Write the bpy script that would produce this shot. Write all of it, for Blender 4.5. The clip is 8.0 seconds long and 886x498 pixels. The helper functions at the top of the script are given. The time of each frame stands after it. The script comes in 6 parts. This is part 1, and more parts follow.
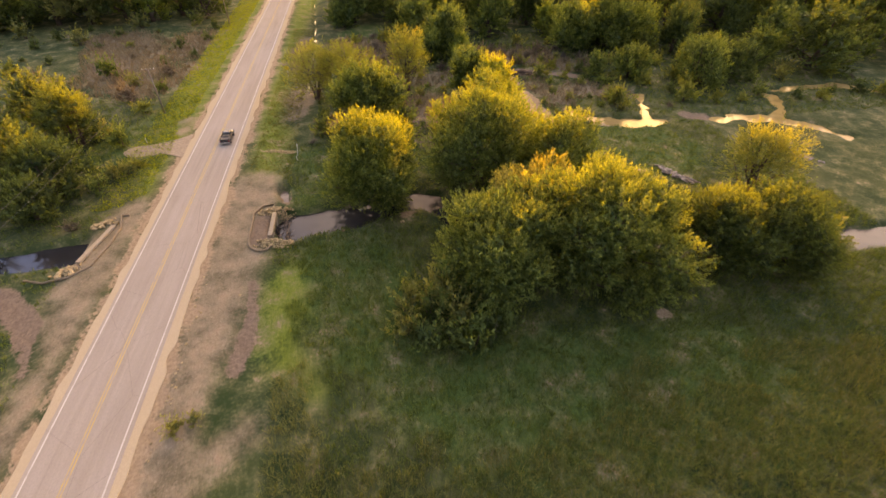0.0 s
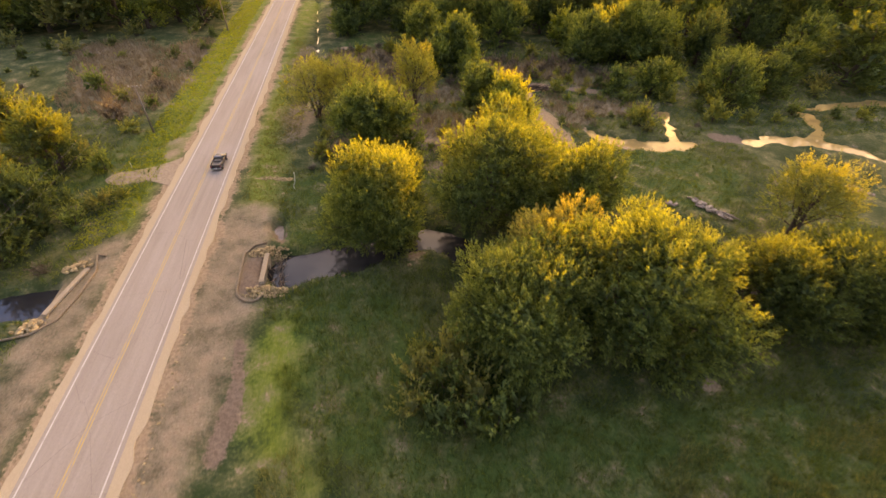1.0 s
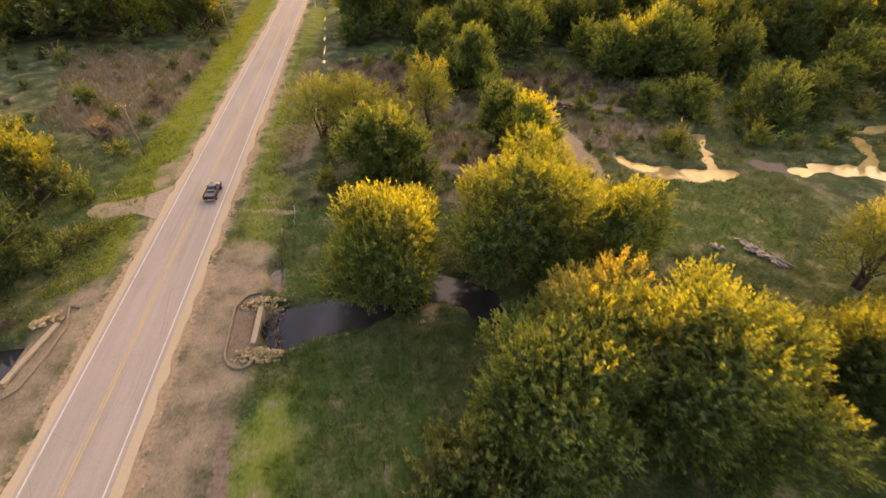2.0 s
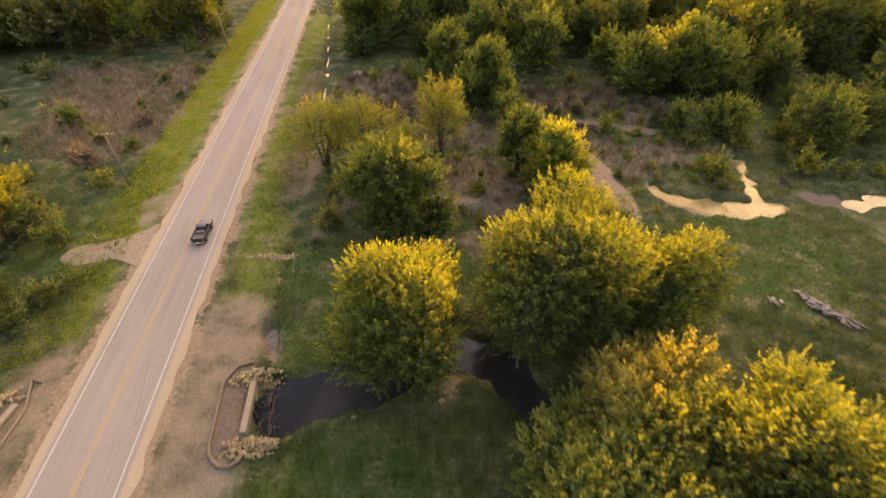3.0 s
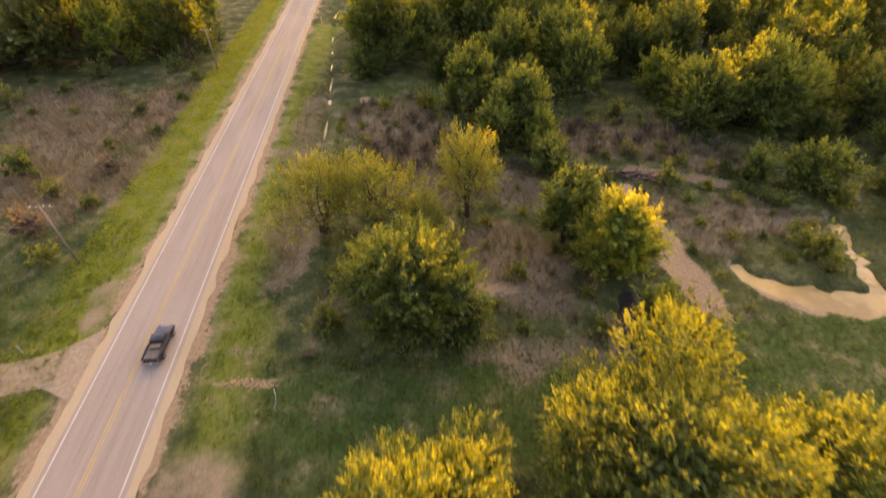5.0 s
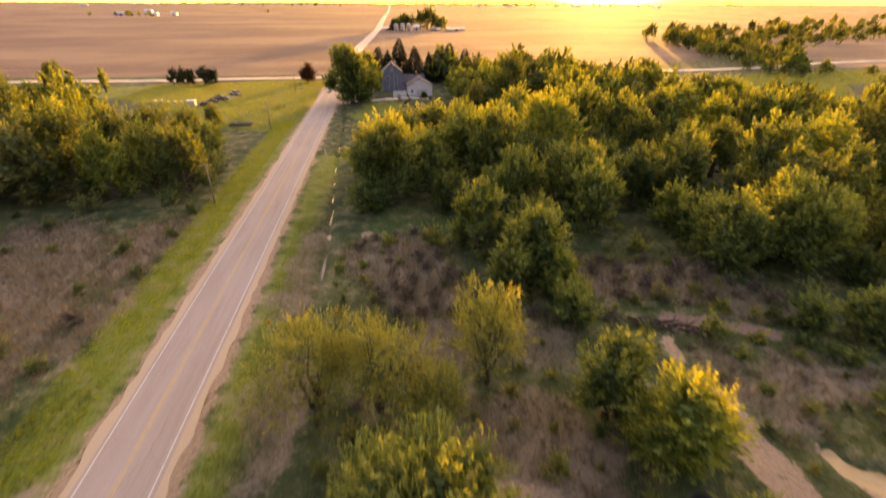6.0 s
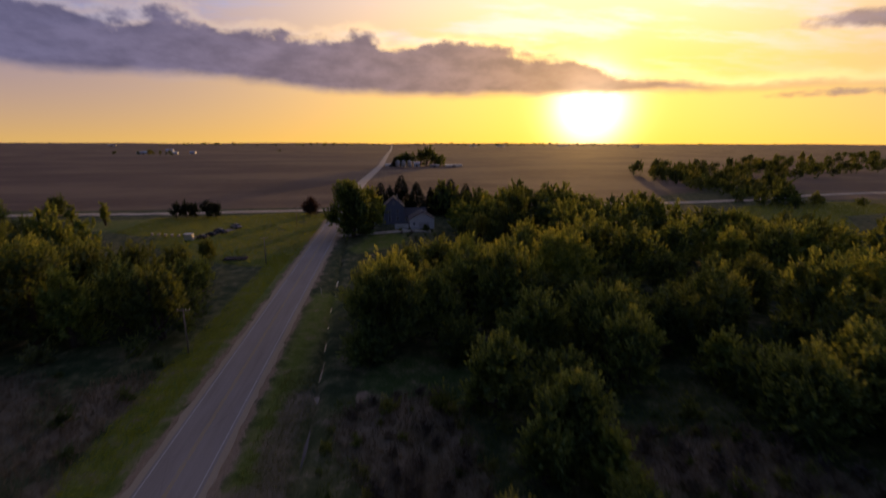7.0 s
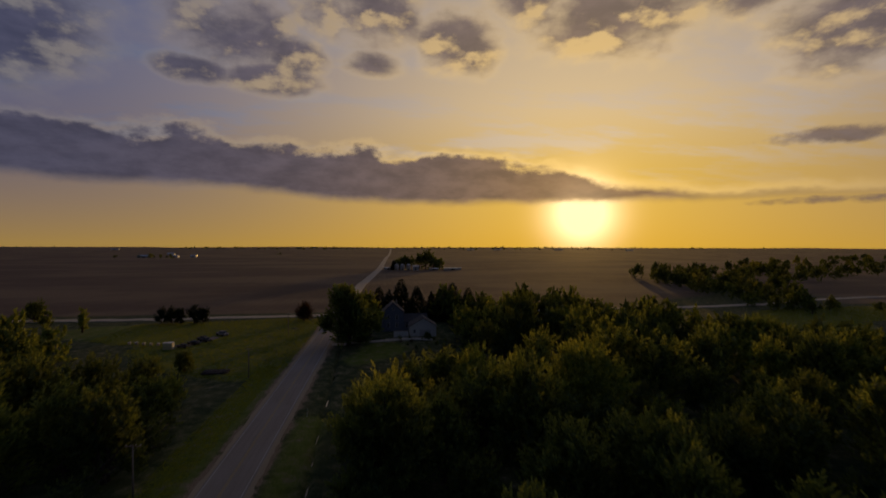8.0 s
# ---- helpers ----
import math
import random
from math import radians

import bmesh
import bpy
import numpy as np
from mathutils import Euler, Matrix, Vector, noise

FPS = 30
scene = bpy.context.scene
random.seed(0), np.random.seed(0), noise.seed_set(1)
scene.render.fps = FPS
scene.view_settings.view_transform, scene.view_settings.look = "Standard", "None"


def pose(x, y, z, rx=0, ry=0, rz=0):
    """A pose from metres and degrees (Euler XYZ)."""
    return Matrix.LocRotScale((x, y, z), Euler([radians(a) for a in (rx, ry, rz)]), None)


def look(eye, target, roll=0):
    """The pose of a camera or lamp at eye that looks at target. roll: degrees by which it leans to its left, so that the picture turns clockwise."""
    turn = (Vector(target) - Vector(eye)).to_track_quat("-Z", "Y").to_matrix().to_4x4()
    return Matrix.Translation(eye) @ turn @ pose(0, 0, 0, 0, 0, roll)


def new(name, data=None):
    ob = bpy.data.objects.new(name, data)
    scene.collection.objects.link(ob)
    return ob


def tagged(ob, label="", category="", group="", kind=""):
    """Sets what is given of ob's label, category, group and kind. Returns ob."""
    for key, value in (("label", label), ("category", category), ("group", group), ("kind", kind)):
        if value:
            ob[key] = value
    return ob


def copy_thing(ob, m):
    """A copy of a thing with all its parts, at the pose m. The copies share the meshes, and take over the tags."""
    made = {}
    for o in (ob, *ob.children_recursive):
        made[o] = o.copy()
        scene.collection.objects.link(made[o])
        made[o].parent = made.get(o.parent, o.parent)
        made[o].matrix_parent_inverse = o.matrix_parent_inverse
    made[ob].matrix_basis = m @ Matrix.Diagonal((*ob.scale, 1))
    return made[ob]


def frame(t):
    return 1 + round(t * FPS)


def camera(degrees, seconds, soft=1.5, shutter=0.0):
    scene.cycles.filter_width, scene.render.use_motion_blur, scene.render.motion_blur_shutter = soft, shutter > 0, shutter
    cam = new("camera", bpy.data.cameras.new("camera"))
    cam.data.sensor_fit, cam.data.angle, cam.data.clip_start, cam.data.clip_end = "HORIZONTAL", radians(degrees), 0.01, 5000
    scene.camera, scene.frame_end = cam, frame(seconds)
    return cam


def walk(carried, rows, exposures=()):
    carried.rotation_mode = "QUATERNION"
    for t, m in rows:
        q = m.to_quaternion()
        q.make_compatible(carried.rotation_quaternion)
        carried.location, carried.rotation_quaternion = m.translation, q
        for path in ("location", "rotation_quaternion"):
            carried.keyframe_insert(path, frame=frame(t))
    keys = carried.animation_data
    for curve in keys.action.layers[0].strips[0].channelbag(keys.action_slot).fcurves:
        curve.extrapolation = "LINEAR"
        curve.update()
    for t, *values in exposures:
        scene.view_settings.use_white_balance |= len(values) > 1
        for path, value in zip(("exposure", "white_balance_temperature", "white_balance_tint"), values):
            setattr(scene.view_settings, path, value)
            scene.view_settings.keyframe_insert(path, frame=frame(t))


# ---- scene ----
cam = camera(87.3, 8.0, soft=1.5, shutter=0.5)
# seconds, x, y, z, yaw (left +), pitch (up +), roll
ROWS = [
    (0.0, 3.54, 3.64, 41.17, -9.44, -40.47, 0.84),
    (0.5, 3.77, 8.40, 41.23, -9.14, -40.52, 0.92),
    (1.0, 3.94, 13.35, 41.25, -8.85, -40.56, 0.92),
    (1.5, 4.03, 18.37, 41.12, -8.34, -40.56, 0.96),
    (3.0, 3.28, 34.11, 41.08, -7.38, -40.73, 0.75),
    (3.5, 2.91, 39.46, 40.99, -7.35, -40.87, 0.76),
    (4.0, 2.75, 44.73, 40.76, -7.16, -44.50, 0.73),
    (4.2, 2.73, 46.84, 40.70, -7.01, -45.41, 0.62),
    (5.3, 3.32, 58.29, 40.77, -5.85, -38.28, 0.10),
    (5.5, 3.10, 60.58, 40.75, -6.02, -35.62, 0.10),
    (6.0, 2.21, 66.94, 40.58, -6.58, -28.36, 0.25),
    (6.5, 1.68, 73.75, 40.57, -6.75, -20.83, 0.16),
    (7.0, 1.59, 80.34, 40.54, -6.83, -13.27, 0.14),
    (7.5, 1.27, 86.57, 40.40, -6.99, -5.72, 0.06),
    (8.0, 1.02, 92.59, 40.15, -7.09, -0.66, 0.14),
]


def eye_pose(x, y, z, yaw, pitch, roll):
    a, p = radians(yaw), radians(pitch)
    way = Vector((-math.sin(a) * math.cos(p), math.cos(a) * math.cos(p), math.sin(p)))
    return look(Vector((x, y, z)), Vector((x, y, z)) + way, roll)


EXPOSURES = [(0.0, 2.45, 8400, 21), (4.2, 2.36, 8300, 19), (5.5, 2.45, 8300, 26), (6.0, 2.2, 8200, 30), (6.5, 1.6, 8200, 34), (6.75, 0.6, 7000, 30), (7.0, -0.85, 5400, 32), (7.25, -1.35, 5400, 26), (7.5, -1.65, 5600, 20), (8.0, -1.95, 5600, 20)]
walk(cam, [(t, eye_pose(*row)) for t, *row in ROWS], EXPOSURES)

# ---------------------------------------------------------------- light
SUN_AZ, SUN_EL = 23.7, 3.2          # degrees clockwise from +y, and above the horizon
TO_SUN = Vector((math.sin(radians(SUN_AZ)) * math.cos(radians(SUN_EL)), math.cos(radians(SUN_AZ)) * math.cos(radians(SUN_EL)), math.sin(radians(SUN_EL))))
sun = new("sun", bpy.data.lights.new("sun", "SUN"))
sun.data.energy, sun.data.angle, sun.data.color = 3.9, radians(0.6), (1.0, 0.54, 0.09)
sun.matrix_world = look((0, 0, 100), Vector((0, 0, 100)) - TO_SUN)


class Nodes:
    """Short calls to lay out a node tree."""

    def __init__(self, tree):
        self.t = tree
        tree.nodes.clear()

    def add(self, kind, operation="", feature=""):
        n = self.t.nodes.new(kind)
        if operation:
            n.operation = operation
        if feature:
            n.feature = feature
        return n

    def put(self, socket, value):
        if isinstance(value, bpy.types.NodeSocket):
            self.t.links.new(value, socket)
        elif value is not None:
            socket.default_value = value

    def math(self, op, a, b=None, c=None, clamp=False):
        n = self.add("ShaderNodeMath", op)
        n.use_clamp = clamp
        for i, v in enumerate((a, b, c)):
            self.put(n.inputs[i], v)
        return n.outputs[0]

    def mix(self, f, a, b, how="MIX"):
        n = self.add("ShaderNodeMix")
        n.data_type, n.blend_type = "RGBA", how
        self.put(n.inputs[0], f)
        for i, v in ((6, a), (7, b)):
            self.put(n.inputs[i], (*v, 1) if isinstance(v, tuple) and len(v) == 3 else v)
        return n.outputs[2]

    def ramp(self, x, lo, hi, a=0.0, b=1.0, smooth=True):
        n = self.add("ShaderNodeMapRange")
        n.interpolation_type = "SMOOTHSTEP" if smooth else "LINEAR"
        self.put(n.inputs[0], x)
        for i, v in ((1, lo), (2, hi), (3, a), (4, b)):
            self.put(n.inputs[i], v)
        return n.outputs[0]

    def noise(self, vector, scale, detail=3.0, rough=0.55):
        n = self.add("ShaderNodeTexNoise")
        if vector is not None:
            self.put(n.inputs["Vector"], vector)
        n.inputs["Scale"].default_value, n.inputs["Detail"].default_value, n.inputs["Roughness"].default_value = scale, detail, rough
        return n.outputs[0]

    def vec(self, x, y, z):
        n = self.add("ShaderNodeCombineXYZ")
        for i, v in enumerate((x, y, z)):
            self.put(n.inputs[i], v)
        return n.outputs[0]

    def scaled(self, v, s):
        n = self.add("ShaderNodeVectorMath", "MULTIPLY")
        self.put(n.inputs[0], v)
        n.inputs[1].default_value = s
        return n.outputs[0]


world = bpy.data.worlds.new("sky")
scene.world = world
world.use_nodes = True
N = Nodes(world.node_tree)
way = N.add("ShaderNodeTexCoord").outputs["Generated"]
xyz = N.add("ShaderNodeSeparateXYZ")
N.put(xyz.inputs[0], way)
az = N.math("MULTIPLY", N.math("ARCTAN2", xyz.outputs[0], xyz.outputs[1]), 180 / math.pi)
el = N.math("MULTIPLY", N.math("ARCSINE", xyz.outputs[2]), 180 / math.pi)
dot = N.add("ShaderNodeVectorMath", "DOT_PRODUCT")
N.put(dot.inputs[0], way)
dot.inputs[1].default_value = TO_SUN
off = N.math("MULTIPLY", N.math("ARCCOSINE", dot.outputs["Value"]), 180 / math.pi)
sky = N.add("ShaderNodeTexSky")
sky.sky_type, sky.sun_disc, sky.sun_elevation, sky.sun_rotation = "NISHITA", False, radians(SUN_EL), radians(SUN_AZ)
sky.air_density, sky.dust_density = 1.2, 2.5
air = N.mix(1.0, sky.outputs[0], (0.015, 0.015, 0.015), "MULTIPLY")
# the afterglow: deep orange along the horizon, pale yellow over it, blue-grey far from the sun
near_sun = N.math("EXPONENT", N.math("MULTIPLY", N.math("POWER", N.math("DIVIDE", off, 37.0), 2.0), -1.0))
low = N.math("EXPONENT", N.math("MULTIPLY", N.math("MAXIMUM", el, 0.0), -1 / 8.0))
behind = N.ramp(off, 62.0, 115.0)
veil = N.mix(near_sun, N.mix(behind, (0.8, 2.0, 5.0), (0.24, 0.28, 0.33)), N.mix(N.ramp(el, 7.0, 17.0), (22.0, 14.0, 2.6), (23.0, 16.6, 7.6)))
glow = N.mix(N.math("MULTIPLY", low, N.ramp(off, 105.0, 60.0, 0.2, 0.95)), veil, N.mix(near_sun, (10.0, 6.0, 1.2), (22.0, 11.6, 0.7)))
high = N.ramp(el, 33.0, 62.0)
glow = N.mix(high, glow, (0.54, 0.58, 0.62))
# high thin cloud and ragged cumulus
flat = N.vec(N.math("DIVIDE", xyz.outputs[0], N.math("ADD", N.math("MAXIMUM", xyz.outputs[2], 0.0), 0.12)), N.math("DIVIDE", xyz.outputs[1], N.math("ADD", N.math("MAXIMUM", xyz.outputs[2], 0.0), 0.12)), 0.0)
thin = N.ramp(N.noise(N.scaled(flat, (0.9, 2.0, 1)), 1.0, 6, 0.62), 0.46, 0.62)
glow = N.mix(N.math("MULTIPLY", thin, N.ramp(el, 4.0, 14.0)), glow, N.mix(near_sun, (1.4, 2.6, 5.0), (21.0, 15.6, 8.4)))
tuft = N.noise(N.scaled(flat, (1.0, 1.15, 1)), 1.0, 7, 0.58)
to_az = N.math("DIVIDE", N.math("SUBTRACT", SUN_AZ, az), N.math("MAXIMUM", off, 1.0))
to_el = N.math("DIVIDE", N.math("SUBTRACT", 3.0, el), N.math("MAXIMUM", off, 1.0))
ragged_edge = N.noise(N.vec(N.math("MULTIPLY", az, 0.13), N.math("MULTIPLY", el, 0.24), 11.0), 1.0, 6, 0.56)
tufts = -9.0
for ca, ce, wa, we in ((-17.5, 22.6, 7.0, 3.4), (-10.0, 21.0, 4.0, 2.2), (-12.6, 18.2, 5.6, 1.8), (-2.5, 25.6, 7.5, 4.2), (9.0, 23.6, 5.2, 4.2), (18.0, 28.0, 6.0, 3.2), (27.0, 25.2, 11.0, 4.8), (41.0, 25.0, 6.0, 2.6), (48.5, 19.8, 7.0, 4.6), (-38.0, 20.0, 10.0, 6.0), (-21.5, 18.2, 4.0, 1.4), (36.0, 31.0, 11.0, 3.4), (-2.0, 21.0, 4.0, 1.6)):
    u = N.math("DIVIDE", N.math("SUBTRACT", az, ca), wa)
    w = N.math("DIVIDE", N.math("SUBTRACT", el, ce), we)
    puff = N.math("SUBTRACT", N.math("ADD", 1.0, N.math("MULTIPLY", N.math("SUBTRACT", ragged_edge, 0.5), 3.6)), N.math("ADD", N.math("MULTIPLY", u, u), N.math("MULTIPLY", w, w)))
    tufts = N.math("MAXIMUM", tufts, puff)
toward = N.noise(N.vec(N.math("MULTIPLY", N.math("ADD", az, N.math("MULTIPLY", to_az, 1.8)), 0.13), N.math("MULTIPLY", N.math("ADD", el, N.math("MULTIPLY", to_el, 1.8)), 0.24), 11.0), 1.0, 6, 0.56)
sunward = N.ramp(N.math("SUBTRACT", ragged_edge, toward), -0.02, 0.14)
aloft = N.ramp(el, 30.0, 36.0)
cumulus = N.math("MAXIMUM", N.ramp(tufts, -0.3, 0.95), N.math("MULTIPLY", N.ramp(tuft, 0.485, 0.585), aloft))
fringe = N.ramp(tufts, -0.75, 0.35)
# the long bank of stratocumulus, flat beneath and billowed above, thinning out towards the sun
billow = N.noise(N.vec(N.math("MULTIPLY", az, 0.16), N.math("MULTIPLY", el, 0.26), 3.0), 1.0, 6, 0.6)
billow2 = N.noise(N.vec(N.math("MULTIPLY", az, 0.045), 0.0, 8.0), 1.0, 2, 0.5)
crest = N.math("ADD", N.math("ADD", N.ramp(az, -48.0, 8.0, 12.6, 11.0, False), N.ramp(az, 9.0, 37.0, 0.0, -5.2, False)), N.math("ADD", N.math("MULTIPLY", N.math("SUBTRACT", billow, 0.5), N.ramp(az, 10.0, 30.0, 6.8, 2.4)), N.math("MULTIPLY", N.math("SUBTRACT", billow2, 0.5), 1.6)))
foot = N.math("ADD", N.ramp(az, -22.0, 0.0, 6.2, 4.9), N.math("MULTIPLY", N.math("SUBTRACT", billow, 0.5), 1.6))
inside = N.math("MULTIPLY", N.ramp(N.math("SUBTRACT", crest, el), 0.0, 1.1), N.ramp(N.math("SUBTRACT", el, foot), -0.5, 0.9))
rim = N.math("MULTIPLY", N.ramp(N.math("SUBTRACT", crest, el), -0.9, 0.3), N.ramp(N.math("SUBTRACT", el, foot), -0.2, 1.0))
for ca, ce, wa, we in ((46.0, 10.3, 6.5, 0.9), (49.0, 4.3, 9.0, 0.6)):
    u = N.math("DIVIDE", N.math("SUBTRACT", az, ca), wa)
    w = N.math("DIVIDE", N.math("SUBTRACT", el, ce), we)
    lens = N.math("SUBTRACT", N.math("ADD", 1.0, N.math("MULTIPLY", N.math("SUBTRACT", billow, 0.5), 5.5)), N.math("ADD", N.math("MULTIPLY", u, u), N.math("MULTIPLY", w, w)))
    inside = N.math("MAXIMUM", inside, N.ramp(lens, 0.0, 1.3, 0.0, 0.85))
around = N.ramp(N.math("ABSOLUTE", az), 75.0, 130.0, 1.0, 0.0)
inside, rim = N.math("MULTIPLY", inside, around), N.math("MULTIPLY", rim, around)
shade = N.mix(N.math("EXPONENT", N.math("MULTIPLY", off, -1 / 20.0)), (1.4, 1.5, 2.3), (8.6, 4.8, 1.7))
shade = N.mix(1.0, shade, N.mix(N.ramp(N.noise(N.vec(N.math("MULTIPLY", az, 0.22), N.math("MULTIPLY", el, 0.5), 1.0), 1.0, 5, 0.6), 0.3, 0.7), (0.78, 0.78, 0.8), (1.3, 1.26, 1.2)), "MULTIPLY")
bright = N.mix(near_sun, (5.0, 5.0, 4.8), (34.0, 21.5, 5.6))
glow = N.mix(N.math("MULTIPLY", fringe, 0.32), glow, bright)
glow = N.mix(N.math("MULTIPLY", cumulus, 0.95), glow, N.mix(N.math("MULTIPLY", sunward, 0.75), N.mix(0.12, shade, veil), bright))
glow = N.mix(N.math("MULTIPLY", rim, 0.42), glow, bright)
glow = N.mix(N.math("MULTIPLY", inside, 0.94), glow, shade)
# the sun's own glare under the bank
low_sun = N.add("ShaderNodeVectorMath", "DOT_PRODUCT")
N.put(low_sun.inputs[0], N.scaled(way, (1.0, 1.0, 1.35)))
low_sun.inputs[1].default_value = (math.sin(radians(SUN_AZ)) * 0.9989, math.cos(radians(SUN_AZ)) * 0.9989, 0.047)
near_disc = N.math("MULTIPLY", N.math("ARCCOSINE", N.math("MINIMUM", low_sun.outputs["Value"], 1.0)), 180 / math.pi)
halo = N.math("EXPONENT", N.math("MULTIPLY", N.math("POWER", N.math("DIVIDE", near_disc, 3.6), 2.0), -1.0))
halo2 = N.math("EXPONENT", N.math("MULTIPLY", near_disc, -1 / 10.0))
clear = N.ramp(N.math("MULTIPLY", inside, 1.0), 0.0, 1.0, 1.0, 0.12)
glare = N.mix(1.0, N.mix(N.math("MULTIPLY", halo, clear), (0.0, 0.0, 0.0), (30.0, 22.0, 12.0)), N.mix(N.math("MULTIPLY", halo2, clear), (0.0, 0.0, 0.0), (6.0, 3.5, 0.1)), "ADD")
total = N.mix(1.0, N.mix(1.0, glow, glare, "ADD"), air, "ADD")
back = N.add("ShaderNodeBackground")
N.put(back.inputs[0], total)
back.inputs[1].default_value = 0.125
N.put(N.add("ShaderNodeOutputWorld").inputs[0], back.outputs[0])

# ---------------------------------------------------------------- materials


def material(name, rough=0.9, spec=0.3):
    m = bpy.data.materials.new(name)
    m.use_nodes = True
    n = Nodes(m.node_tree)
    b = n.add("ShaderNodeBsdfPrincipled")
    b.inputs["Roughness"].default_value = rough
    b.inputs["Specular IOR Level"].default_value = spec
    out = n.add("ShaderNodeOutputMaterial")
    n.put(out.inputs[0], b.outputs[0])
    return m, n, b, out


def bumped(n, b, height, strength, distance):
    k = n.add("ShaderNodeBump")
    k.inputs["Strength"].default_value, k.inputs["Distance"].default_value = strength, distance
    n.put(k.inputs["Height"], height)
    n.put(b.inputs["Normal"], k.outputs[0])


def place(n):
    return n.add("ShaderNodeNewGeometry").outputs["Position"]


def plain(name, colour, dark=0.6, grain=4.0, coarse=0.6, rough=0.85, spec=0.3, metal=0.0, bump=0.0, per_object=0.0):
    """A surface of one colour, broken up by grain and by larger stains."""
    m, n, b, _ = material(name, rough, spec)
    p = n.add("ShaderNodeTexCoord").outputs["Object"]
    f, g = n.noise(p, grain, 4), n.noise(p, coarse, 3)
    c = n.mix(n.ramp(f, 0.3, 0.7), tuple(v * dark for v in colour), colour)
    c = n.mix(n.ramp(g, 0.35, 0.75, 0.0, 0.55), c, tuple(v * dark for v in colour))
    if per_object:
        r = n.add("ShaderNodeObjectInfo").outputs["Random"]
        c = n.mix(1.0, c, n.mix(r, (1 - per_object,) * 3, (1 + per_object,) * 3), "MULTIPLY")
    n.put(b.inputs["Base Color"], c)
    b.inputs["Metallic"].default_value = metal
    if bump:
        bumped(n, b, f, 0.6, bump)
    return m


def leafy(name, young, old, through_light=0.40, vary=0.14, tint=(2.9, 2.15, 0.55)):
    """Leaves: young tips paler, tuft bases and crown inside shaded by colour, each with its own tint, light shining
    through them.
    """
    m, n, b, out = material(name, 0.68, 0.14)
    g = n.add("ShaderNodeNewGeometry").outputs["Random Per Island"]
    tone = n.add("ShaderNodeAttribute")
    tone.attribute_name = "leaf_tone"
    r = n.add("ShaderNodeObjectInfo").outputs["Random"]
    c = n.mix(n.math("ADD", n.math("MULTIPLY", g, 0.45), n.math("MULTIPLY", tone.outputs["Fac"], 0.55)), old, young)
    c = n.mix(1.0, c, n.mix(r, (1 - vary, 1 - vary * 0.8, 1 - vary * 0.5), (1 + vary, 1 + vary * 0.7, 1.0)), "MULTIPLY")
    n.put(b.inputs["Base Color"], c)
    t = n.add("ShaderNodeBsdfTranslucent")
    n.put(t.inputs[0], n.mix(1.0, c, tint, "MULTIPLY"))
    mix = n.add("ShaderNodeMixShader")
    mix.inputs[0].default_value = through_light
    n.put(mix.inputs[1], b.outputs[0])
    n.put(mix.inputs[2], t.outputs[0])
    n.put(out.inputs[0], mix.outputs[0])
    return m


LEAF = {
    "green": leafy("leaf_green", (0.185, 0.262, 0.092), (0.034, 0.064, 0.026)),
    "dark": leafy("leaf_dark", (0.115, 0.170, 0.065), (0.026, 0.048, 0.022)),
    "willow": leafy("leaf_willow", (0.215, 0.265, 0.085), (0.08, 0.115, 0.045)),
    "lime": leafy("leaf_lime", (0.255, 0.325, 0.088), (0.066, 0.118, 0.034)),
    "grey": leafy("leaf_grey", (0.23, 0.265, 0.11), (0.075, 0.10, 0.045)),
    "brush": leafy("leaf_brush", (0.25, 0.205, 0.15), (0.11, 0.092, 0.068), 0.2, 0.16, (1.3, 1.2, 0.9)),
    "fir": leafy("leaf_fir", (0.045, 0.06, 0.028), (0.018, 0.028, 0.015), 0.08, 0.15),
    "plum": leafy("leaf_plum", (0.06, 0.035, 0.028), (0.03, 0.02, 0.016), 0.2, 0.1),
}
GRASS = leafy("meadow_grass", (0.150, 0.200, 0.052), (0.030, 0.062, 0.019), 0.25, 0.0)
REED = leafy("dry_reed", (0.30, 0.235, 0.145), (0.15, 0.118, 0.075), 0.2, 0.0, (1.3, 1.2, 0.9))
TWIG = plain("dead_twig", (0.20, 0.15, 0.11), 0.5, 6, 0.5)
BARK = plain("bark", (0.13, 0.10, 0.075), 0.5, 9, 0.8, 0.95, 0.1, bump=0.03)
CONCRETE = plain("concrete", (0.40, 0.32, 0.22), 0.72, 5, 0.7, 0.85, 0.2, bump=0.01)
ROCK = plain("limestone", (0.46, 0.345, 0.185), 0.6, 3, 1.0, 0.9, 0.2, bump=0.03, per_object=0.3)
RUBBLE = plain("grey_rubble", (0.34, 0.29, 0.25), 0.55, 3, 0.8, 0.9, 0.2, bump=0.03, per_object=0.35)
SOCK = plain("filter_sock", (0.30, 0.23, 0.15), 0.6, 8, 1.0)
POLE = plain("weathered_pole", (0.30, 0.25, 0.20), 0.6, 10, 1.0)
METAL = plain("galvanised", (0.45, 0.45, 0.45), 0.75, 6, 1.0, 0.4, 0.5, 0.8)
CABLE = plain("cable", (0.16, 0.15, 0.14), 0.8)
YELLOW = plain("sign_yellow", (0.75, 0.50, 0.03), 0.85, 5, 1.0, 0.5)
WHITE = plain("white_paint", (0.74, 0.72, 0.68), 0.82, 3, 0.5, 0.6)
SIDING = plain("grey_siding", (0.20, 0.22, 0.29), 0.8, 3, 0.4, 0.7)
SHINGLE = plain("dark_shingle", (0.13, 0.12, 0.125), 0.6, 4, 0.5, 0.9, bump=0.02)
DARK = plain("dark_opening", (0.02, 0.02, 0.022), 0.7)
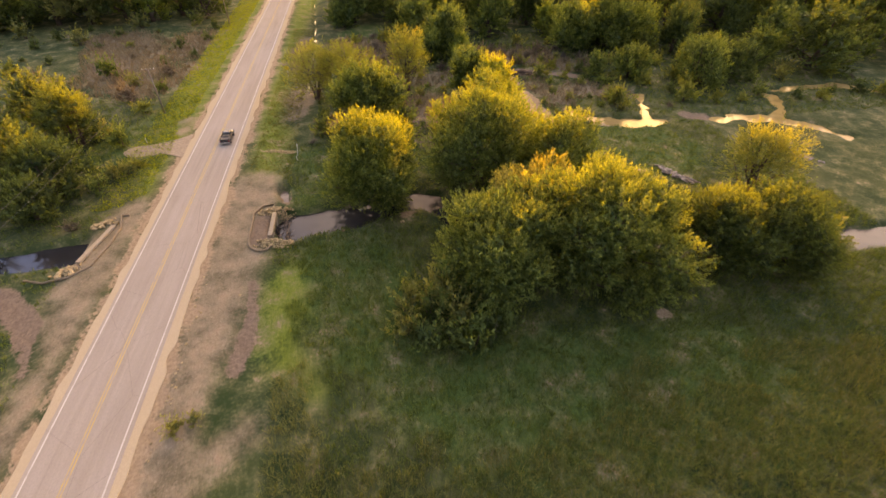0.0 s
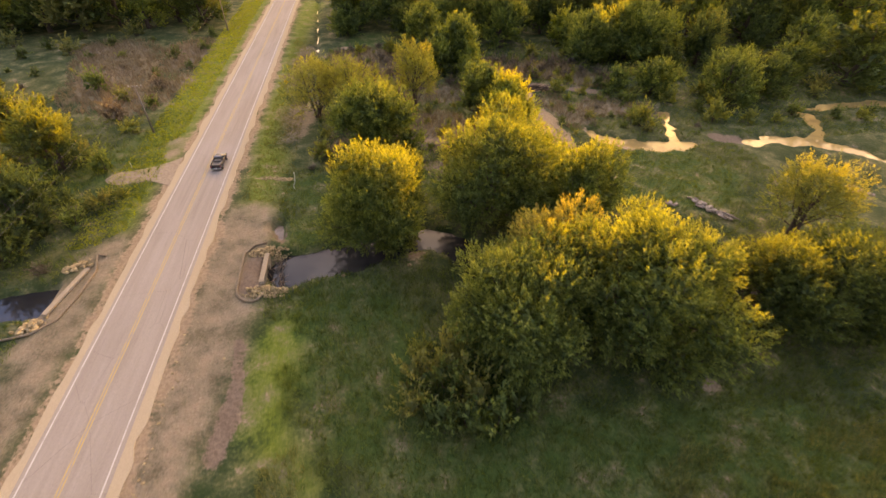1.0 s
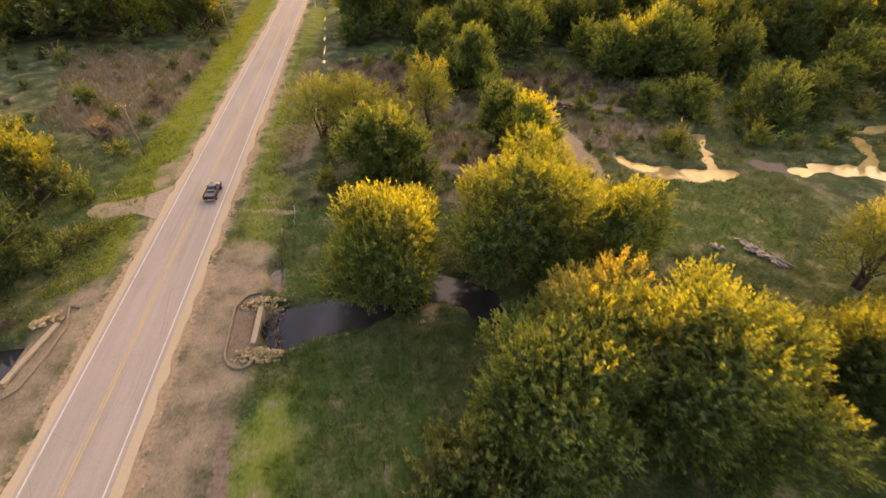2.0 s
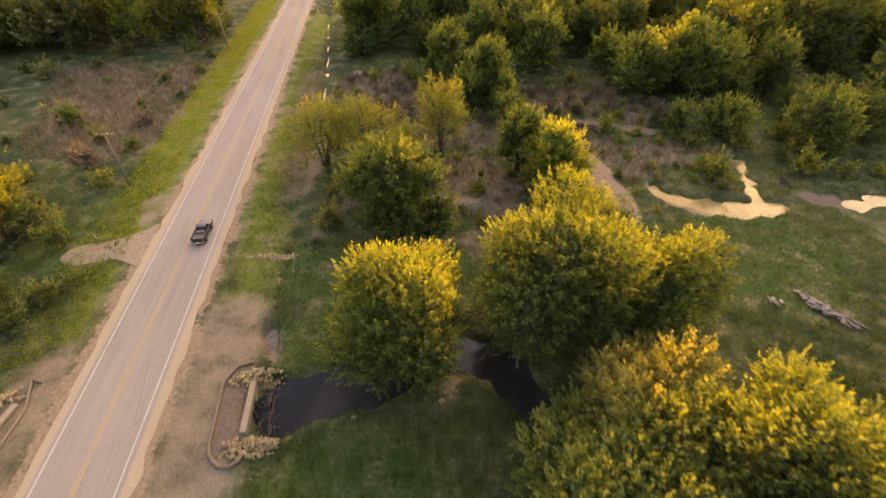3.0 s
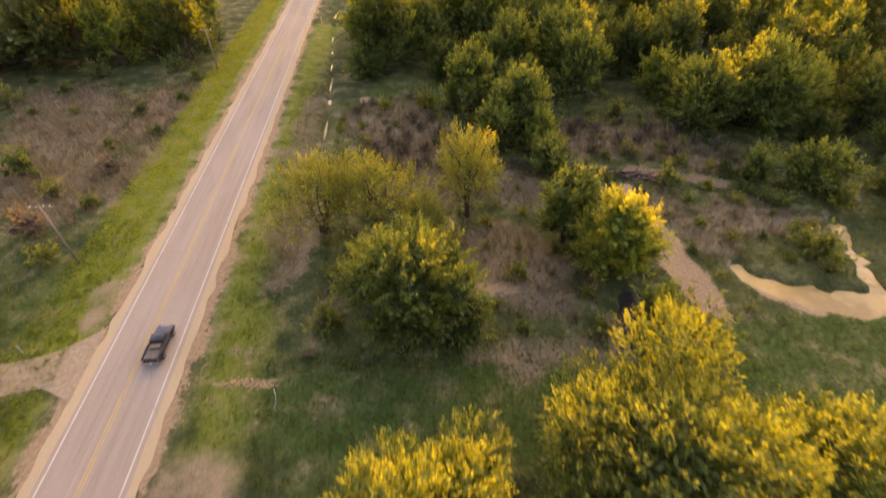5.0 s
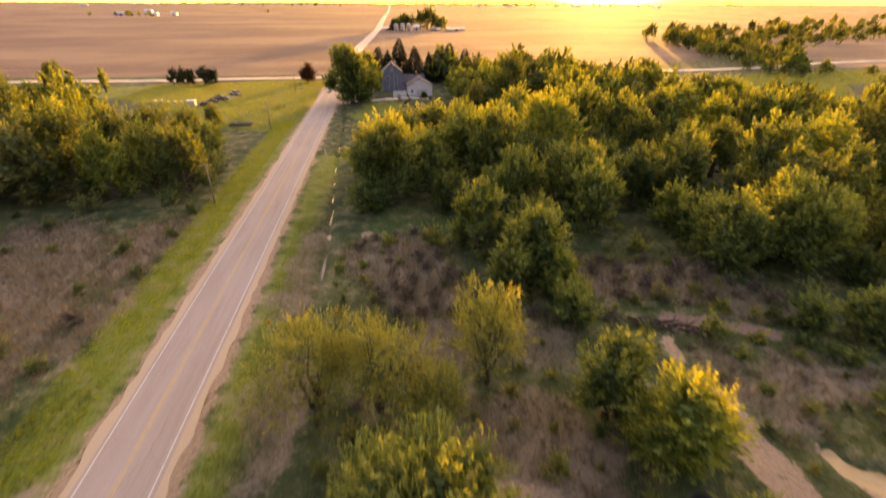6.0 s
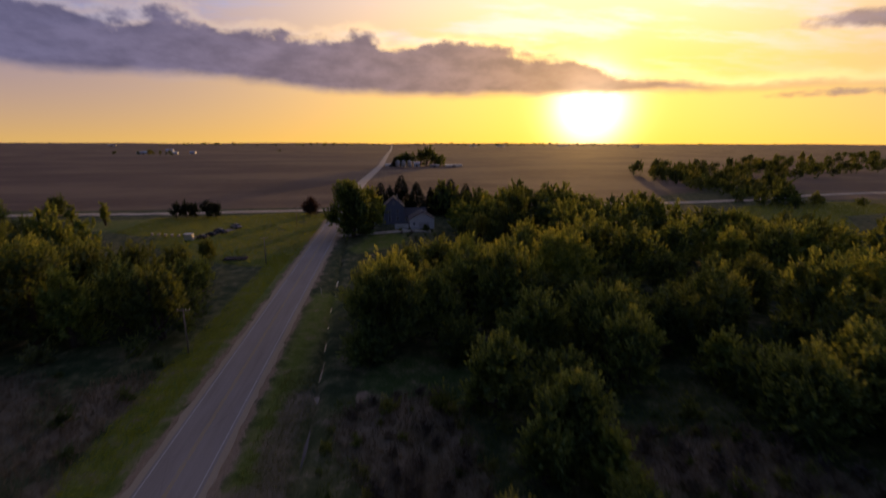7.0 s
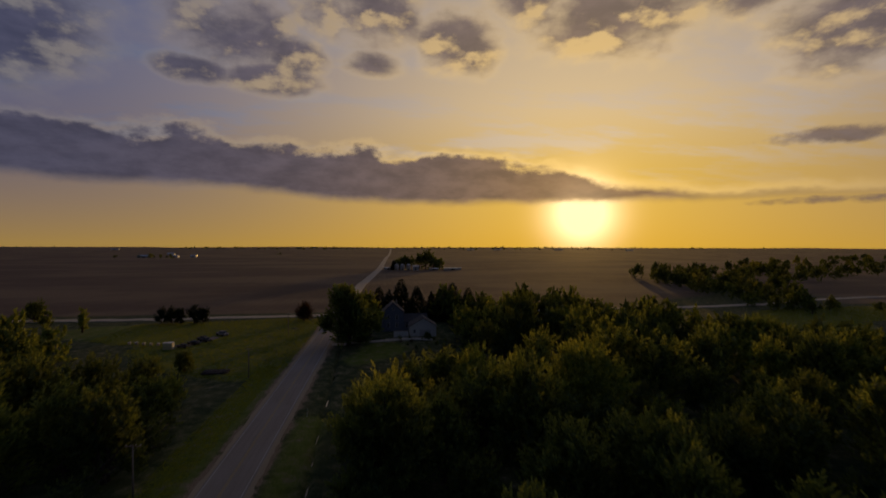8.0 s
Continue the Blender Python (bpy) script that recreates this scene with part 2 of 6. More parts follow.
STEEL = plain("bin_steel", (0.62, 0.62, 0.6), 0.8, 2, 0.3, 0.35, 0.5, 0.6)
SCRAP = plain("rusty_scrap", (0.12, 0.10, 0.095), 0.5, 3, 0.7, 0.7, 0.3, per_object=0.5)
GRAVEL = plain("pale_gravel", (0.45, 0.36, 0.24), 0.84, 7.0, 0.10, 0.95, 0.15, bump=0.004)
LANE = plain("crossroad_gravel", (0.60, 0.52, 0.40), 0.8, 0.9, 0.08, 0.95, 0.15)
PAINT = plain("truck_paint", (0.016, 0.018, 0.026), 0.8, 2, 0.5, 0.22, 0.6)
BEDMAT = plain("bed_liner", (0.19, 0.16, 0.13), 0.6, 6, 1.0, 0.8)
TYRE = plain("tyre_rubber", (0.018, 0.018, 0.018), 0.7, 6, 1.0, 0.85)
CHROME = plain("chrome", (0.7, 0.7, 0.7), 0.9, 3, 1.0, 0.2, 0.5, 0.95)
GLASSY = plain("tinted_glass", (0.10, 0.12, 0.15), 0.9, 1, 0.3, 0.06, 0.9)
PANE = plain("house_pane", (0.05, 0.06, 0.08), 0.9, 1, 0.3, 0.08, 0.8)
LAMP = plain("tail_lamp", (0.35, 0.02, 0.02), 0.9, 3, 1.0, 0.3, 0.5)
TARP = plain("old_tarp", (0.42, 0.36, 0.33), 0.6, 2, 0.5, 0.8)

# worn two-lane asphalt: pale, with wheel tracks and patches along it
ASPHALT, n, b, _ = material("worn_asphalt", 0.85, 0.25)
p = place(n)
sx = n.add("ShaderNodeSeparateXYZ")
n.put(sx.inputs[0], p)
long_noise = n.noise(n.scaled(p, (1.6, 0.05, 1.0)), 1.0, 4)
patch = n.noise(n.scaled(p, (0.25, 0.07, 1.0)), 1.0, 3)
fine = n.noise(p, 6.0, 4, 0.7)
c = n.mix(n.ramp(long_noise, 0.3, 0.7), (0.285, 0.242, 0.200), (0.345, 0.295, 0.245))
c = n.mix(n.ramp(patch, 0.4, 0.68, 0.0, 0.6), c, (0.36, 0.313, 0.27))
c = n.mix(n.ramp(fine, 0.35, 0.75, 0.0, 0.35), c, (0.19, 0.155, 0.14))
cracks = n.add("ShaderNodeTexVoronoi", "", "DISTANCE_TO_EDGE")
n.put(cracks.inputs["Vector"], n.scaled(p, (0.16, 0.1, 1.0)))
cracks.inputs["Scale"].default_value = 1.0
c = n.mix(n.ramp(cracks.outputs["Distance"], 0.004, 0.0, 0.0, 0.4), c, (0.12, 0.10, 0.09))
n.put(b.inputs["Base Color"], c)
bumped(n, b, fine, 0.3, 0.01)


def road_paint(name, colour, worn):
    m, n, b, _ = material(name, 0.7, 0.3)
    w = n.noise(n.scaled(place(n), (3.0, 0.8, 1.0)), 1.0, 5, 0.7)
    n.put(b.inputs["Base Color"], n.mix(n.ramp(w, worn - 0.12, worn + 0.15), colour, (0.30, 0.25, 0.21)))
    return m


LINE_WHITE = road_paint("white_line", (0.50, 0.465, 0.415), 0.60)
LINE_YELLOW = road_paint("yellow_line", (0.47, 0.33, 0.12), 0.55)

# water: dark and nearly still
WATER, n, b, _ = material("still_water", 0.05, 0.5)
ripple = n.noise(n.scaled(place(n), (1.0, 1.0, 1.0)), 1.6, 3)
n.put(b.inputs["Base Color"], n.mix(n.ramp(n.noise(place(n), 0.12, 3), 0.4, 0.7), (0.020, 0.020, 0.022), (0.048, 0.042, 0.038)))
b.inputs["IOR"].default_value = 1.33
bumped(n, b, ripple, 0.10, 0.03)

# silty pools: the golden base also carries the sky's reflected glow
SILTY_GLOW, n, b, _ = material("silty_skyglow_water", 0.04, 0.5)
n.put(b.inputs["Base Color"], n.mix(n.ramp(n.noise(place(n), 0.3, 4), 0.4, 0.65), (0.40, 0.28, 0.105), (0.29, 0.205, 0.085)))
b.inputs["IOR"].default_value = 1.33
bumped(n, b, n.noise(place(n), 1.3, 3), 0.08, 0.03)

MUDDY, n, b, _ = material("muddy_water", 0.08, 0.4)
n.put(b.inputs["Base Color"], n.mix(n.ramp(n.noise(place(n), 1.2, 3), 0.4, 0.65), (0.20, 0.15, 0.115), (0.13, 0.10, 0.08)))
b.inputs["IOR"].default_value = 1.33
bumped(n, b, n.noise(place(n), 1.6, 3), 0.06, 0.02)

# the ground: what grows or lies where comes from the attributes zone_a and zone_b
GROUND, n, b, _ = material("ground_cover", 0.95, 0.15)
p = place(n)
za, zb = n.add("ShaderNodeAttribute"), n.add("ShaderNodeAttribute")
za.attribute_name, zb.attribute_name = "zone_a", "zone_b"
sa, sb = n.add("ShaderNodeSeparateColor"), n.add("ShaderNodeSeparateColor")
n.put(sa.inputs[0], za.outputs["Color"])
n.put(sb.inputs[0], zb.outputs["Color"])
big, mid, fin = n.noise(p, 0.05, 4), n.noise(p, 0.33, 5, 0.6), n.noise(p, 2.6, 5, 0.7)
blades = n.noise(n.scaled(p, (5.0, 1.3, 2.0)), 1.0, 4, 0.7)
edge = n.math("MULTIPLY", n.math("SUBTRACT", n.math("ADD", n.math("MULTIPLY", mid, 0.6), n.math("MULTIPLY", fin, 0.4)), 0.5), 3.4)


def zone(mask, soft=0.28):
    return n.ramp(n.math("ADD", mask, edge), 0.5 - soft, 0.5 + soft)


c = n.mix(n.ramp(mid, 0.32, 0.68), (0.024, 0.044, 0.015), (0.048, 0.073, 0.023))
c = n.mix(n.ramp(big, 0.42, 0.66, 0.0, 0.6), c, (0.080, 0.090, 0.030))
c = n.mix(n.ramp(fin, 0.5, 0.75, 0.0, 0.55), c, (0.095, 0.108, 0.038))
lush = n.mix(n.ramp(fin, 0.3, 0.7), (0.033, 0.066, 0.015), (0.066, 0.104, 0.024))
c = n.mix(zone(sb.outputs[0]), c, lush)
mown = n.mix(n.ramp(blades, 0.3, 0.7), (0.100, 0.145, 0.012), (0.175, 0.215, 0.023))
mown = n.mix(n.ramp(mid, 0.52, 0.78, 0.0, 0.5), mown, (0.155, 0.135, 0.055))
c = n.mix(n.math("MULTIPLY", zone(sb.outputs[1], 0.6), 0.9), c, mown)
dry = n.mix(n.ramp(fin, 0.3, 0.7), (0.115, 0.095, 0.066), (0.235, 0.188, 0.128))
dry = n.mix(n.ramp(big, 0.45, 0.6, 0.0, 0.5), dry, (0.10, 0.09, 0.04))
c = n.mix(n.math("MULTIPLY", zone(sa.outputs[2], 0.35), 0.9), c, dry)
dirt = n.mix(n.ramp(mid, 0.3, 0.7), (0.195, 0.152, 0.103), (0.285, 0.224, 0.152))
dirt = n.mix(n.ramp(fin, 0.45, 0.75, 0.0, 0.6), dirt, (0.17, 0.125, 0.082))
grit = n.noise(p, 4.5, 5, 0.8)
dirt = n.mix(n.ramp(grit, 0.52, 0.66, 0.0, 0.75), dirt, (0.36, 0.29, 0.205))
dirt = n.mix(n.ramp(grit, 0.46, 0.34, 0.0, 0.7), dirt, (0.115, 0.085, 0.06))
c = n.mix(n.math("MULTIPLY", zone(sa.outputs[0], 0.8), n.ramp(blades, 0.2, 0.55, 0.72, 1.0)), c, dirt)
mud = n.mix(n.ramp(fin, 0.3, 0.7), (0.14, 0.103, 0.074), (0.215, 0.16, 0.115))
c = n.mix(zone(sb.outputs[2], 0.2), c, mud)
sand = n.mix(n.ramp(fin, 0.3, 0.7), (0.235, 0.170, 0.108), (0.35, 0.262, 0.17))
sand = n.mix(n.ramp(grit, 0.45, 0.33, 0.0, 0.65), sand, (0.15, 0.105, 0.07))
c = n.mix(zone(sa.outputs[1], 0.2), c, sand)
wave = n.add("ShaderNodeTexWave")
n.put(wave.inputs["Vector"], n.scaled(p, (0.06, 0.004, 1.0)))
wave.inputs["Scale"].default_value, wave.inputs["Distortion"].default_value, wave.inputs["Detail"].default_value = 1.0, 2.0, 3.0
field_noise = n.noise(n.scaled(p, (0.004, 0.011, 1.0)), 1.0, 4)
field = n.mix(n.ramp(field_noise, 0.38, 0.62), (0.115, 0.080, 0.062), (0.215, 0.155, 0.105))
field = n.mix(n.math("MULTIPLY", wave.outputs["Fac"], 0.22), field, (0.10, 0.07, 0.055))
field = n.mix(n.ramp(n.noise(p, 0.8, 4), 0.4, 0.7, 0.0, 0.3), field, (0.26, 0.19, 0.13))
c = n.mix(za.outputs["Alpha"], c, field)
n.put(b.inputs["Base Color"], c)
bumped(n, b, n.math("ADD", n.math("MULTIPLY", fin, 0.5), n.math("MULTIPLY", blades, 0.5)), 0.8, 0.22)

# ---------------------------------------------------------------- mesh helpers


def mesh(name, verts, faces, mat, smooth=False):
    me = bpy.data.meshes.new(name)
    me.from_pydata([tuple(map(float, v)) for v in verts], [], [tuple(map(int, f)) for f in faces])
    me.materials.append(mat)
    if smooth:
        me.polygons.foreach_set("use_smooth", [True] * len(me.polygons))
    me.update()
    return me


def under(ob, parent, label=""):
    ob.parent = parent
    return tagged(ob, label)


def piece(name, me, parent, label="", m=None):
    """One mesh object under a thing or a part, at the pose m in its parent's frame."""
    ob = new(name, me)
    if m is not None:
        ob.matrix_basis = m
    return under(ob, parent, label)


def thing(name, m, label, category, group="", kind=""):
    ob = new(name)
    ob.empty_display_size = 0.3
    ob.matrix_basis = m
    return tagged(ob, label, category, group, kind)


def box(cx, cy, cz, sx, sy, sz, bevel=0.0):
    """A bmesh box by centre and sizes, its edges rounded."""
    bm = bmesh.new()
    bmesh.ops.create_cube(bm, size=1.0, matrix=Matrix.Translation((cx, cy, cz)) @ Matrix.Diagonal((sx, sy, sz, 1)))
    if bevel:
        bmesh.ops.bevel(bm, geom=bm.edges[:], offset=bevel, segments=2, affect="EDGES", profile=0.5)
    return bm


def part(name, bm, mat, parent, label="", m=None, smooth=False):
    me = bpy.data.meshes.new(name)
    bm.to_mesh(me)
    bm.free()
    me.materials.append(mat)
    if smooth:
        me.polygons.foreach_set("use_smooth", [True] * len(me.polygons))
    return piece(name, me, parent, label, m)


def tube(points, radii, sides=6):
    """Vertices and faces of a bent, tapered tube through the points."""
    verts, faces, n = [], [], len(points)
    pts = [Vector(p) for p in points]
    for i, p in enumerate(pts):
        d = (pts[min(i + 1, n - 1)] - pts[max(i - 1, 0)]).normalized()
        a = d.cross(Vector((0.31, 0.2, 1.0)) if abs(d.z) < 0.9 else Vector((1, 0, 0))).normalized()
        c = d.cross(a)
        for k in range(sides):
            w = 2 * math.pi * k / sides
            verts.append(p + (a * math.cos(w) + c * math.sin(w)) * radii[i])
    for i in range(n - 1):
        for k in range(sides):
            j = (k + 1) % sides
            faces.append((i * sides + k, i * sides + j, (i + 1) * sides + j, (i + 1) * sides + k))
    faces.append(tuple(range(sides))[::-1])
    faces.append(tuple((n - 1) * sides + k for k in range(sides)))
    return verts, faces


def joined(tubes):
    verts, faces = [], []
    for v, f in tubes:
        k = len(verts)
        verts += list(v)
        faces += [tuple(i + k for i in q) for q in f]
    return verts, faces


# ---------------------------------------------------------------- the lie of the land


def smooth01(x, lo, hi):
    t = np.clip((np.asarray(x, float) - lo) / (hi - lo), 0, 1)
    return t * t * (3 - 2 * t)


def lumps(x, y, size, seed=0):
    """Soft value noise, -1 to 1."""
    x, y = np.asarray(x, float) / size, np.asarray(y, float) / size
    xi, yi = np.floor(x), np.floor(y)

    def h(a, b):
        v = np.sin(a * 127.1 + b * 311.7 + seed * 74.7) * 43758.5453
        return (v - np.floor(v)) * 2 - 1
    u, v = x - xi, y - yi
    u, v = u * u * (3 - 2 * u), v * v * (3 - 2 * v)
    return (h(xi, yi) * (1 - u) + h(xi + 1, yi) * u) * (1 - v) + (h(xi, yi + 1) * (1 - u) + h(xi + 1, yi + 1) * u) * v


def inside_by(x, y, *lines):
    """How far a place lies inside chains of discs (x, y, radius): positive inside."""
    x, y = np.asarray(x, float), np.asarray(y, float)
    best = np.full(np.broadcast(x, y).shape, -1e9)
    for line in lines:
        if len(line) == 1:
            line = [line[0], line[0]]
        for (ax, ay, ar), (bx, by, br) in zip(line, line[1:]):
            dx, dy = bx - ax, by - ay
            t = np.clip(((x - ax) * dx + (y - ay) * dy) / max(dx * dx + dy * dy, 1e-9), 0, 1)
            best = np.maximum(best, ar + (br - ar) * t - np.hypot(x - ax - t * dx, y - ay - t * dy))
    return best


ROAD_X, HALF = -25.1, 3.52           # middle of the road, and from there to the white lines
WATER_Z = -1.5
STREAM_WEST = [(-90, 62, 2.5), (-60, 58, 2.2), (-45, 57.8, 1.8), (-37.5, 59, 2.2)]
STREAM = [(-9.6, 60.6, 2.8), (-4, 61.8, 2.3), (1, 62.6, 2.2), (6, 64.6, 1.9), (10.5, 65, 2.0), (13.4, 63, 2.0), (15.5, 58, 1.7), (19, 53, 1.6), (30, 52, 1.5), (45, 48.5, 1.6), (62, 47, 1.7), (90, 46, 1.8)]
POOLS = [
    [(46.7, 94.4, 0.5), (47.8, 91.8, 1.0), (51.2, 89.3, 1.7), (56, 87.6, 1.9), (60.6, 87.0, 2.1), (63.6, 87.0, 1.1)],
    [(61.4, 89.5, 0.7), (62.7, 93.8, 0.7), (64.6, 98, 0.8), (65.6, 101.5, 0.9)],
    [(75.5, 86, 1.0), (82, 87, 1.3), (88, 85.2, 1.7), (93, 82, 1.5), (97.3, 75.5, 1.2)],
    [(89, 85, 1.2), (95, 91, 1.0), (96.2, 97, 1.1)],
    [(99, 99, 0.7), (108, 100.5, 1.0), (118, 101, 1.3), (124, 96, 1.0)],
    [(-11.75, 70.9, 0.25), (-11.4, 68.6, 0.45), (-11.2, 67.6, 0.3)],
    [(29.8, 90.5, 1.4), (28.4, 87, 1.8), (27.4, 83.6, 1.3)],
]
DITCH = [(-10.8, 112, -0.05), (-10.6, 145, 0.03), (-11.5, 165, 0.03), (-13, 190, 0.0), (-16, 270, 0.0)]


def flank(x, y):
    """Distance from the middle of the road."""
    return np.abs(np.asarray(x, float) - ROAD_X)


def land(x, y):
    x, y = np.asarray(x, float), np.asarray(y, float)
    low = -0.85 + 0.16 * lumps(x, y, 9, 1) + 0.10 * lumps(x, y, 3.1, 2) + 0.05 * lumps(x, y, 1.2, 3)
    far = smooth01(y, 330, 420) + smooth01(np.abs(x - 20), 160, 260)
    low = low + np.clip(far, 0, 1) * 0.75 + smooth01(np.hypot(x, y - 60), 500, 1600) * (4.5 * lumps(x, y, 620, 5) + 2.0 * lumps(x, y, 260, 6))
    yard = smooth01(y, 235, 262) * smooth01(-y, -420, -345)
    low = low + yard * 0.5 + 2.4 * smooth01(-np.hypot(x - 9, (y - 304) * 0.9), -42, -16)
    verge = smooth01(-flank(x, y), -15.0, -6.4) * smooth01(-y, -356, -330)
    fill = np.clip(smooth01(inside_by(x, y, [(-17, 45, 3), (-15.5, 59, 4), (-15, 70, 4)], [(-34, 50, 2), (-33, 66, 3)]), -3, 1), 0, 1)
    z = low * (1 - np.maximum(verge, fill * 0.75)) + (-0.10) * np.maximum(verge, fill * 0.75)
    entry = smooth01(inside_by(x, y, [(-30, 86.6, 3.4), (-40, 85.3, 3.0)]), -1.6, 0.6)
    z = z + (-0.07 - z) * entry
    wob = 0.45 * lumps(x, y, 2.3, 9) + 0.3 * lumps(x, y, 1.2, 10)
    wet = np.maximum(inside_by(x, y, STREAM_WEST, STREAM) + wob, inside_by(x, y, *POOLS) + 1.7 * wob)
    z = z + (np.minimum(z, -1.95) - z) * smooth01(wet, -1.3, 0.45)
    z = z + (np.minimum(z, -1.72) - z) * smooth01(inside_by(x, y, DITCH) + 0.45 * lumps(x, y, 3.3, 12), -0.9, 0.3)
    pad = smooth01(-np.abs(x - ROAD_X - 0.1), -12.8, -11.4) * smooth01(-np.abs(y - 60.2), -4.2, -3.4)
    return np.where(pad > 0, z + (np.maximum(z, -0.25) - z) * pad * (flank(x, y) < 12.6), z)


def land_at(x, y):
    return float(land(np.array([x]), np.array([y]))[0])


def steps(*spans):
    """Grid lines: (from, to, step) one after another."""
    out = []
    for a, b, s in spans:
        k = max(1, round((b - a) / s))
        out += [a + (b - a) * i / k for i in range(k)]
    return np.array(out + [spans[-1][1]])


gx = np.concatenate([-np.geomspace(4900, 215, 26), steps((-200, -75, 5.0), (-75, -45, 1.6), (-45, 70, 0.66), (70, 130, 1.1), (130, 300, 5.0)), np.geomspace(320, 4900, 26)])
gy = np.concatenate([-np.geomspace(900, 60, 10), steps((-50, 8, 6.0), (8, 112, 0.66), (112, 290, 1.8), (290, 420, 3.5)), np.geomspace(430, 4900, 46)])
X, Y = np.meshgrid(gx, gy)
Z = land(X, Y)
cols, rows_n = len(gx), len(gy)
idx = np.arange(cols * rows_n).reshape(rows_n, cols)
quads = np.stack([idx[:-1, :-1], idx[:-1, 1:], idx[1:, 1:], idx[1:, :-1]], -1).reshape(-1, 4)
me = bpy.data.meshes.new("ground")
me.vertices.add(X.size)
me.vertices.foreach_set("co", np.stack([X, Y, Z], -1).ravel())
me.loops.add(quads.size)
me.loops.foreach_set("vertex_index", quads.ravel())
me.polygons.add(len(quads))
me.polygons.foreach_set("loop_start", np.arange(len(quads)) * 4)
me.polygons.foreach_set("use_smooth", np.ones(len(quads), bool))
me.update(calc_edges=True)
me.materials.append(GROUND)

DIRT = [[(-20.0, -50, 0.5), (-20.0, 356, 0.5)], [(-30.2, -50, 0.3), (-30.2, 356, 0.3)], [(-18.6, 6, 2.2), (-17.8, 30, 3.0), (-17.4, 42, 3.2), (-16.8, 50, 3.6), (-16.2, 60, 4.4), (-16.4, 72, 4.0)], [(-15, 26, 1.2), (-11, 28.5, 1.0)],
        [(-32, 20, 0.8), (-32.5, 40, 1.6), (-33.5, 50, 3.4), (-34.5, 59, 3.4), (-33, 68, 1.8)], [(-33, 97, 1.2), (-32, 92, 1.0)]]
SAND = [[(-20.1, -50, 0.8), (-20.1, 356, 0.7)], [(-30.1, -50, 0.8), (-30.1, 356, 0.7)], [(39.2, 114, 1.5), (38.4, 109, 0.7)], [(38.4, 104, 1.9), (38.5, 96, 1.9), (39.0, 86.5, 1.7)], [(45.6, 95.5, 0.6), (47.0, 90.0, 1.0), (51, 86.8, 0.9)], [(4.0, 47, 0.35), (4.6, 43, 0.5)], [(36, 36.7, 0.7)], [(7.3, 61.2, 0.9)], [(-16.5, 83.2, 0.35), (-13.0, 82.9, 0.3), (-11.2, 82.8, 0.5)], [(9, 95, 0.8), (16, 93, 0.9)],
        [(-4, 148, 0.3), (-3.5, 152, 0.5)]]
DRY = [[(-12, 96, 1.6), (-11, 112, 2.6)], [(-14, 126, 1.8), (-13, 152, 2.2)], [(-7, 92, 1.5), (-1, 97, 2.0)], [(8, 100, 3.0), (16, 104, 4.0), (22, 97, 3.0)], [(13, 84, 2.0), (24, 84, 2.2)], [(45, 102, 3.0), (53, 105, 4.0), (60, 101, 3.0)], [(-48, 116, 4), (-55, 126, 8), (-58, 142, 9), (-66, 156, 8)], [(-46, 140, 4), (-44, 156, 4)], [(2, 141, 9), (6, 130, 7)], [(33, 131, 5), (50, 127, 6), (57, 119, 4)], [(11, 97, 5), (20, 92, 4)], [(42, 108, 4), (46, 98, 2)], [(-43, 122, 3), (-41, 135, 2)], [(8, 117, 5), (22, 115, 5)]]
LUSH = [[(-2, 50, 8), (4, 40, 9), (14, 28, 9), (40, 26, 9)], [(-12, 80, 4), (0, 78, 6), (30, 78, 9), (56, 76, 9)], [(-42, 84, 7), (-39, 100, 4)], [(-8, 68, 4)], [(5, 155, 9), (22, 150, 6)], [(-10.5, 49, 1.2), (-10.5, 38, 1.5)]]
MOWN = [[(-15.5, 74, 2.2), (-15.5, 92, 2.6)], [(-33.5, 90, 3.2), (-34.6, 108, 4.6), (-34.8, 150, 5.0), (-34.6, 190, 5.0), (-34.5, 340, 5)], [(-17.0, 92, 2.0), (-17.0, 130, 2.2), (-16.5, 165, 3.0), (-15.5, 200, 4.0)], [(-8.8, 50, 2.0), (-9.0, 43, 2.2), (-8.0, 36, 1.8), (-5, 32, 1.4)], [(-33.5, 72, 1.4), (-34, 82, 1.6)],
        [(-42, 245, 9), (-60, 262, 16), (-82, 280, 12)], [(-44, 270, 12), (-60, 300, 24), (-95, 315, 26), (-130, 320, 16), (-50, 335, 14)], [(170, 245, 14), (200, 290, 28), (235, 325, 24), (300, 335, 20)], [(0, 268, 9), (-8, 255, 5)]]
MUD = [[(-12.6, 44, 0.4), (-12.8, 40, 0.7), (-13.3, 35.5, 0.9)], [(-13.4, 49, 0.25), (-12.7, 44, 0.35)], [(-43.5, 51, 1.6), (-38, 45.5, 1.2), (-34.5, 38, 0.8)], [(-11.4, 69.3, 0.5), (-10.9, 66, 0.75)], [(26.4, 88, 0.7), (25.9, 84, 1.0)], [(-13.2, 57, 1.4), (-13.2, 62, 1.4)], [(42, 117, 2.2), (48, 116, 1.6), (54, 113, 1.2)], [(70, 88, 2.0), (75, 86.5, 1.4)]]


def mask(lines, soft, wob=0.8):
    w = wob * (0.7 * lumps(X, Y, 3.0, 21) + 0.5 * lumps(X, Y, 7.5, 22))
    return smooth01(inside_by(X, Y, *lines) + w, -soft, soft)


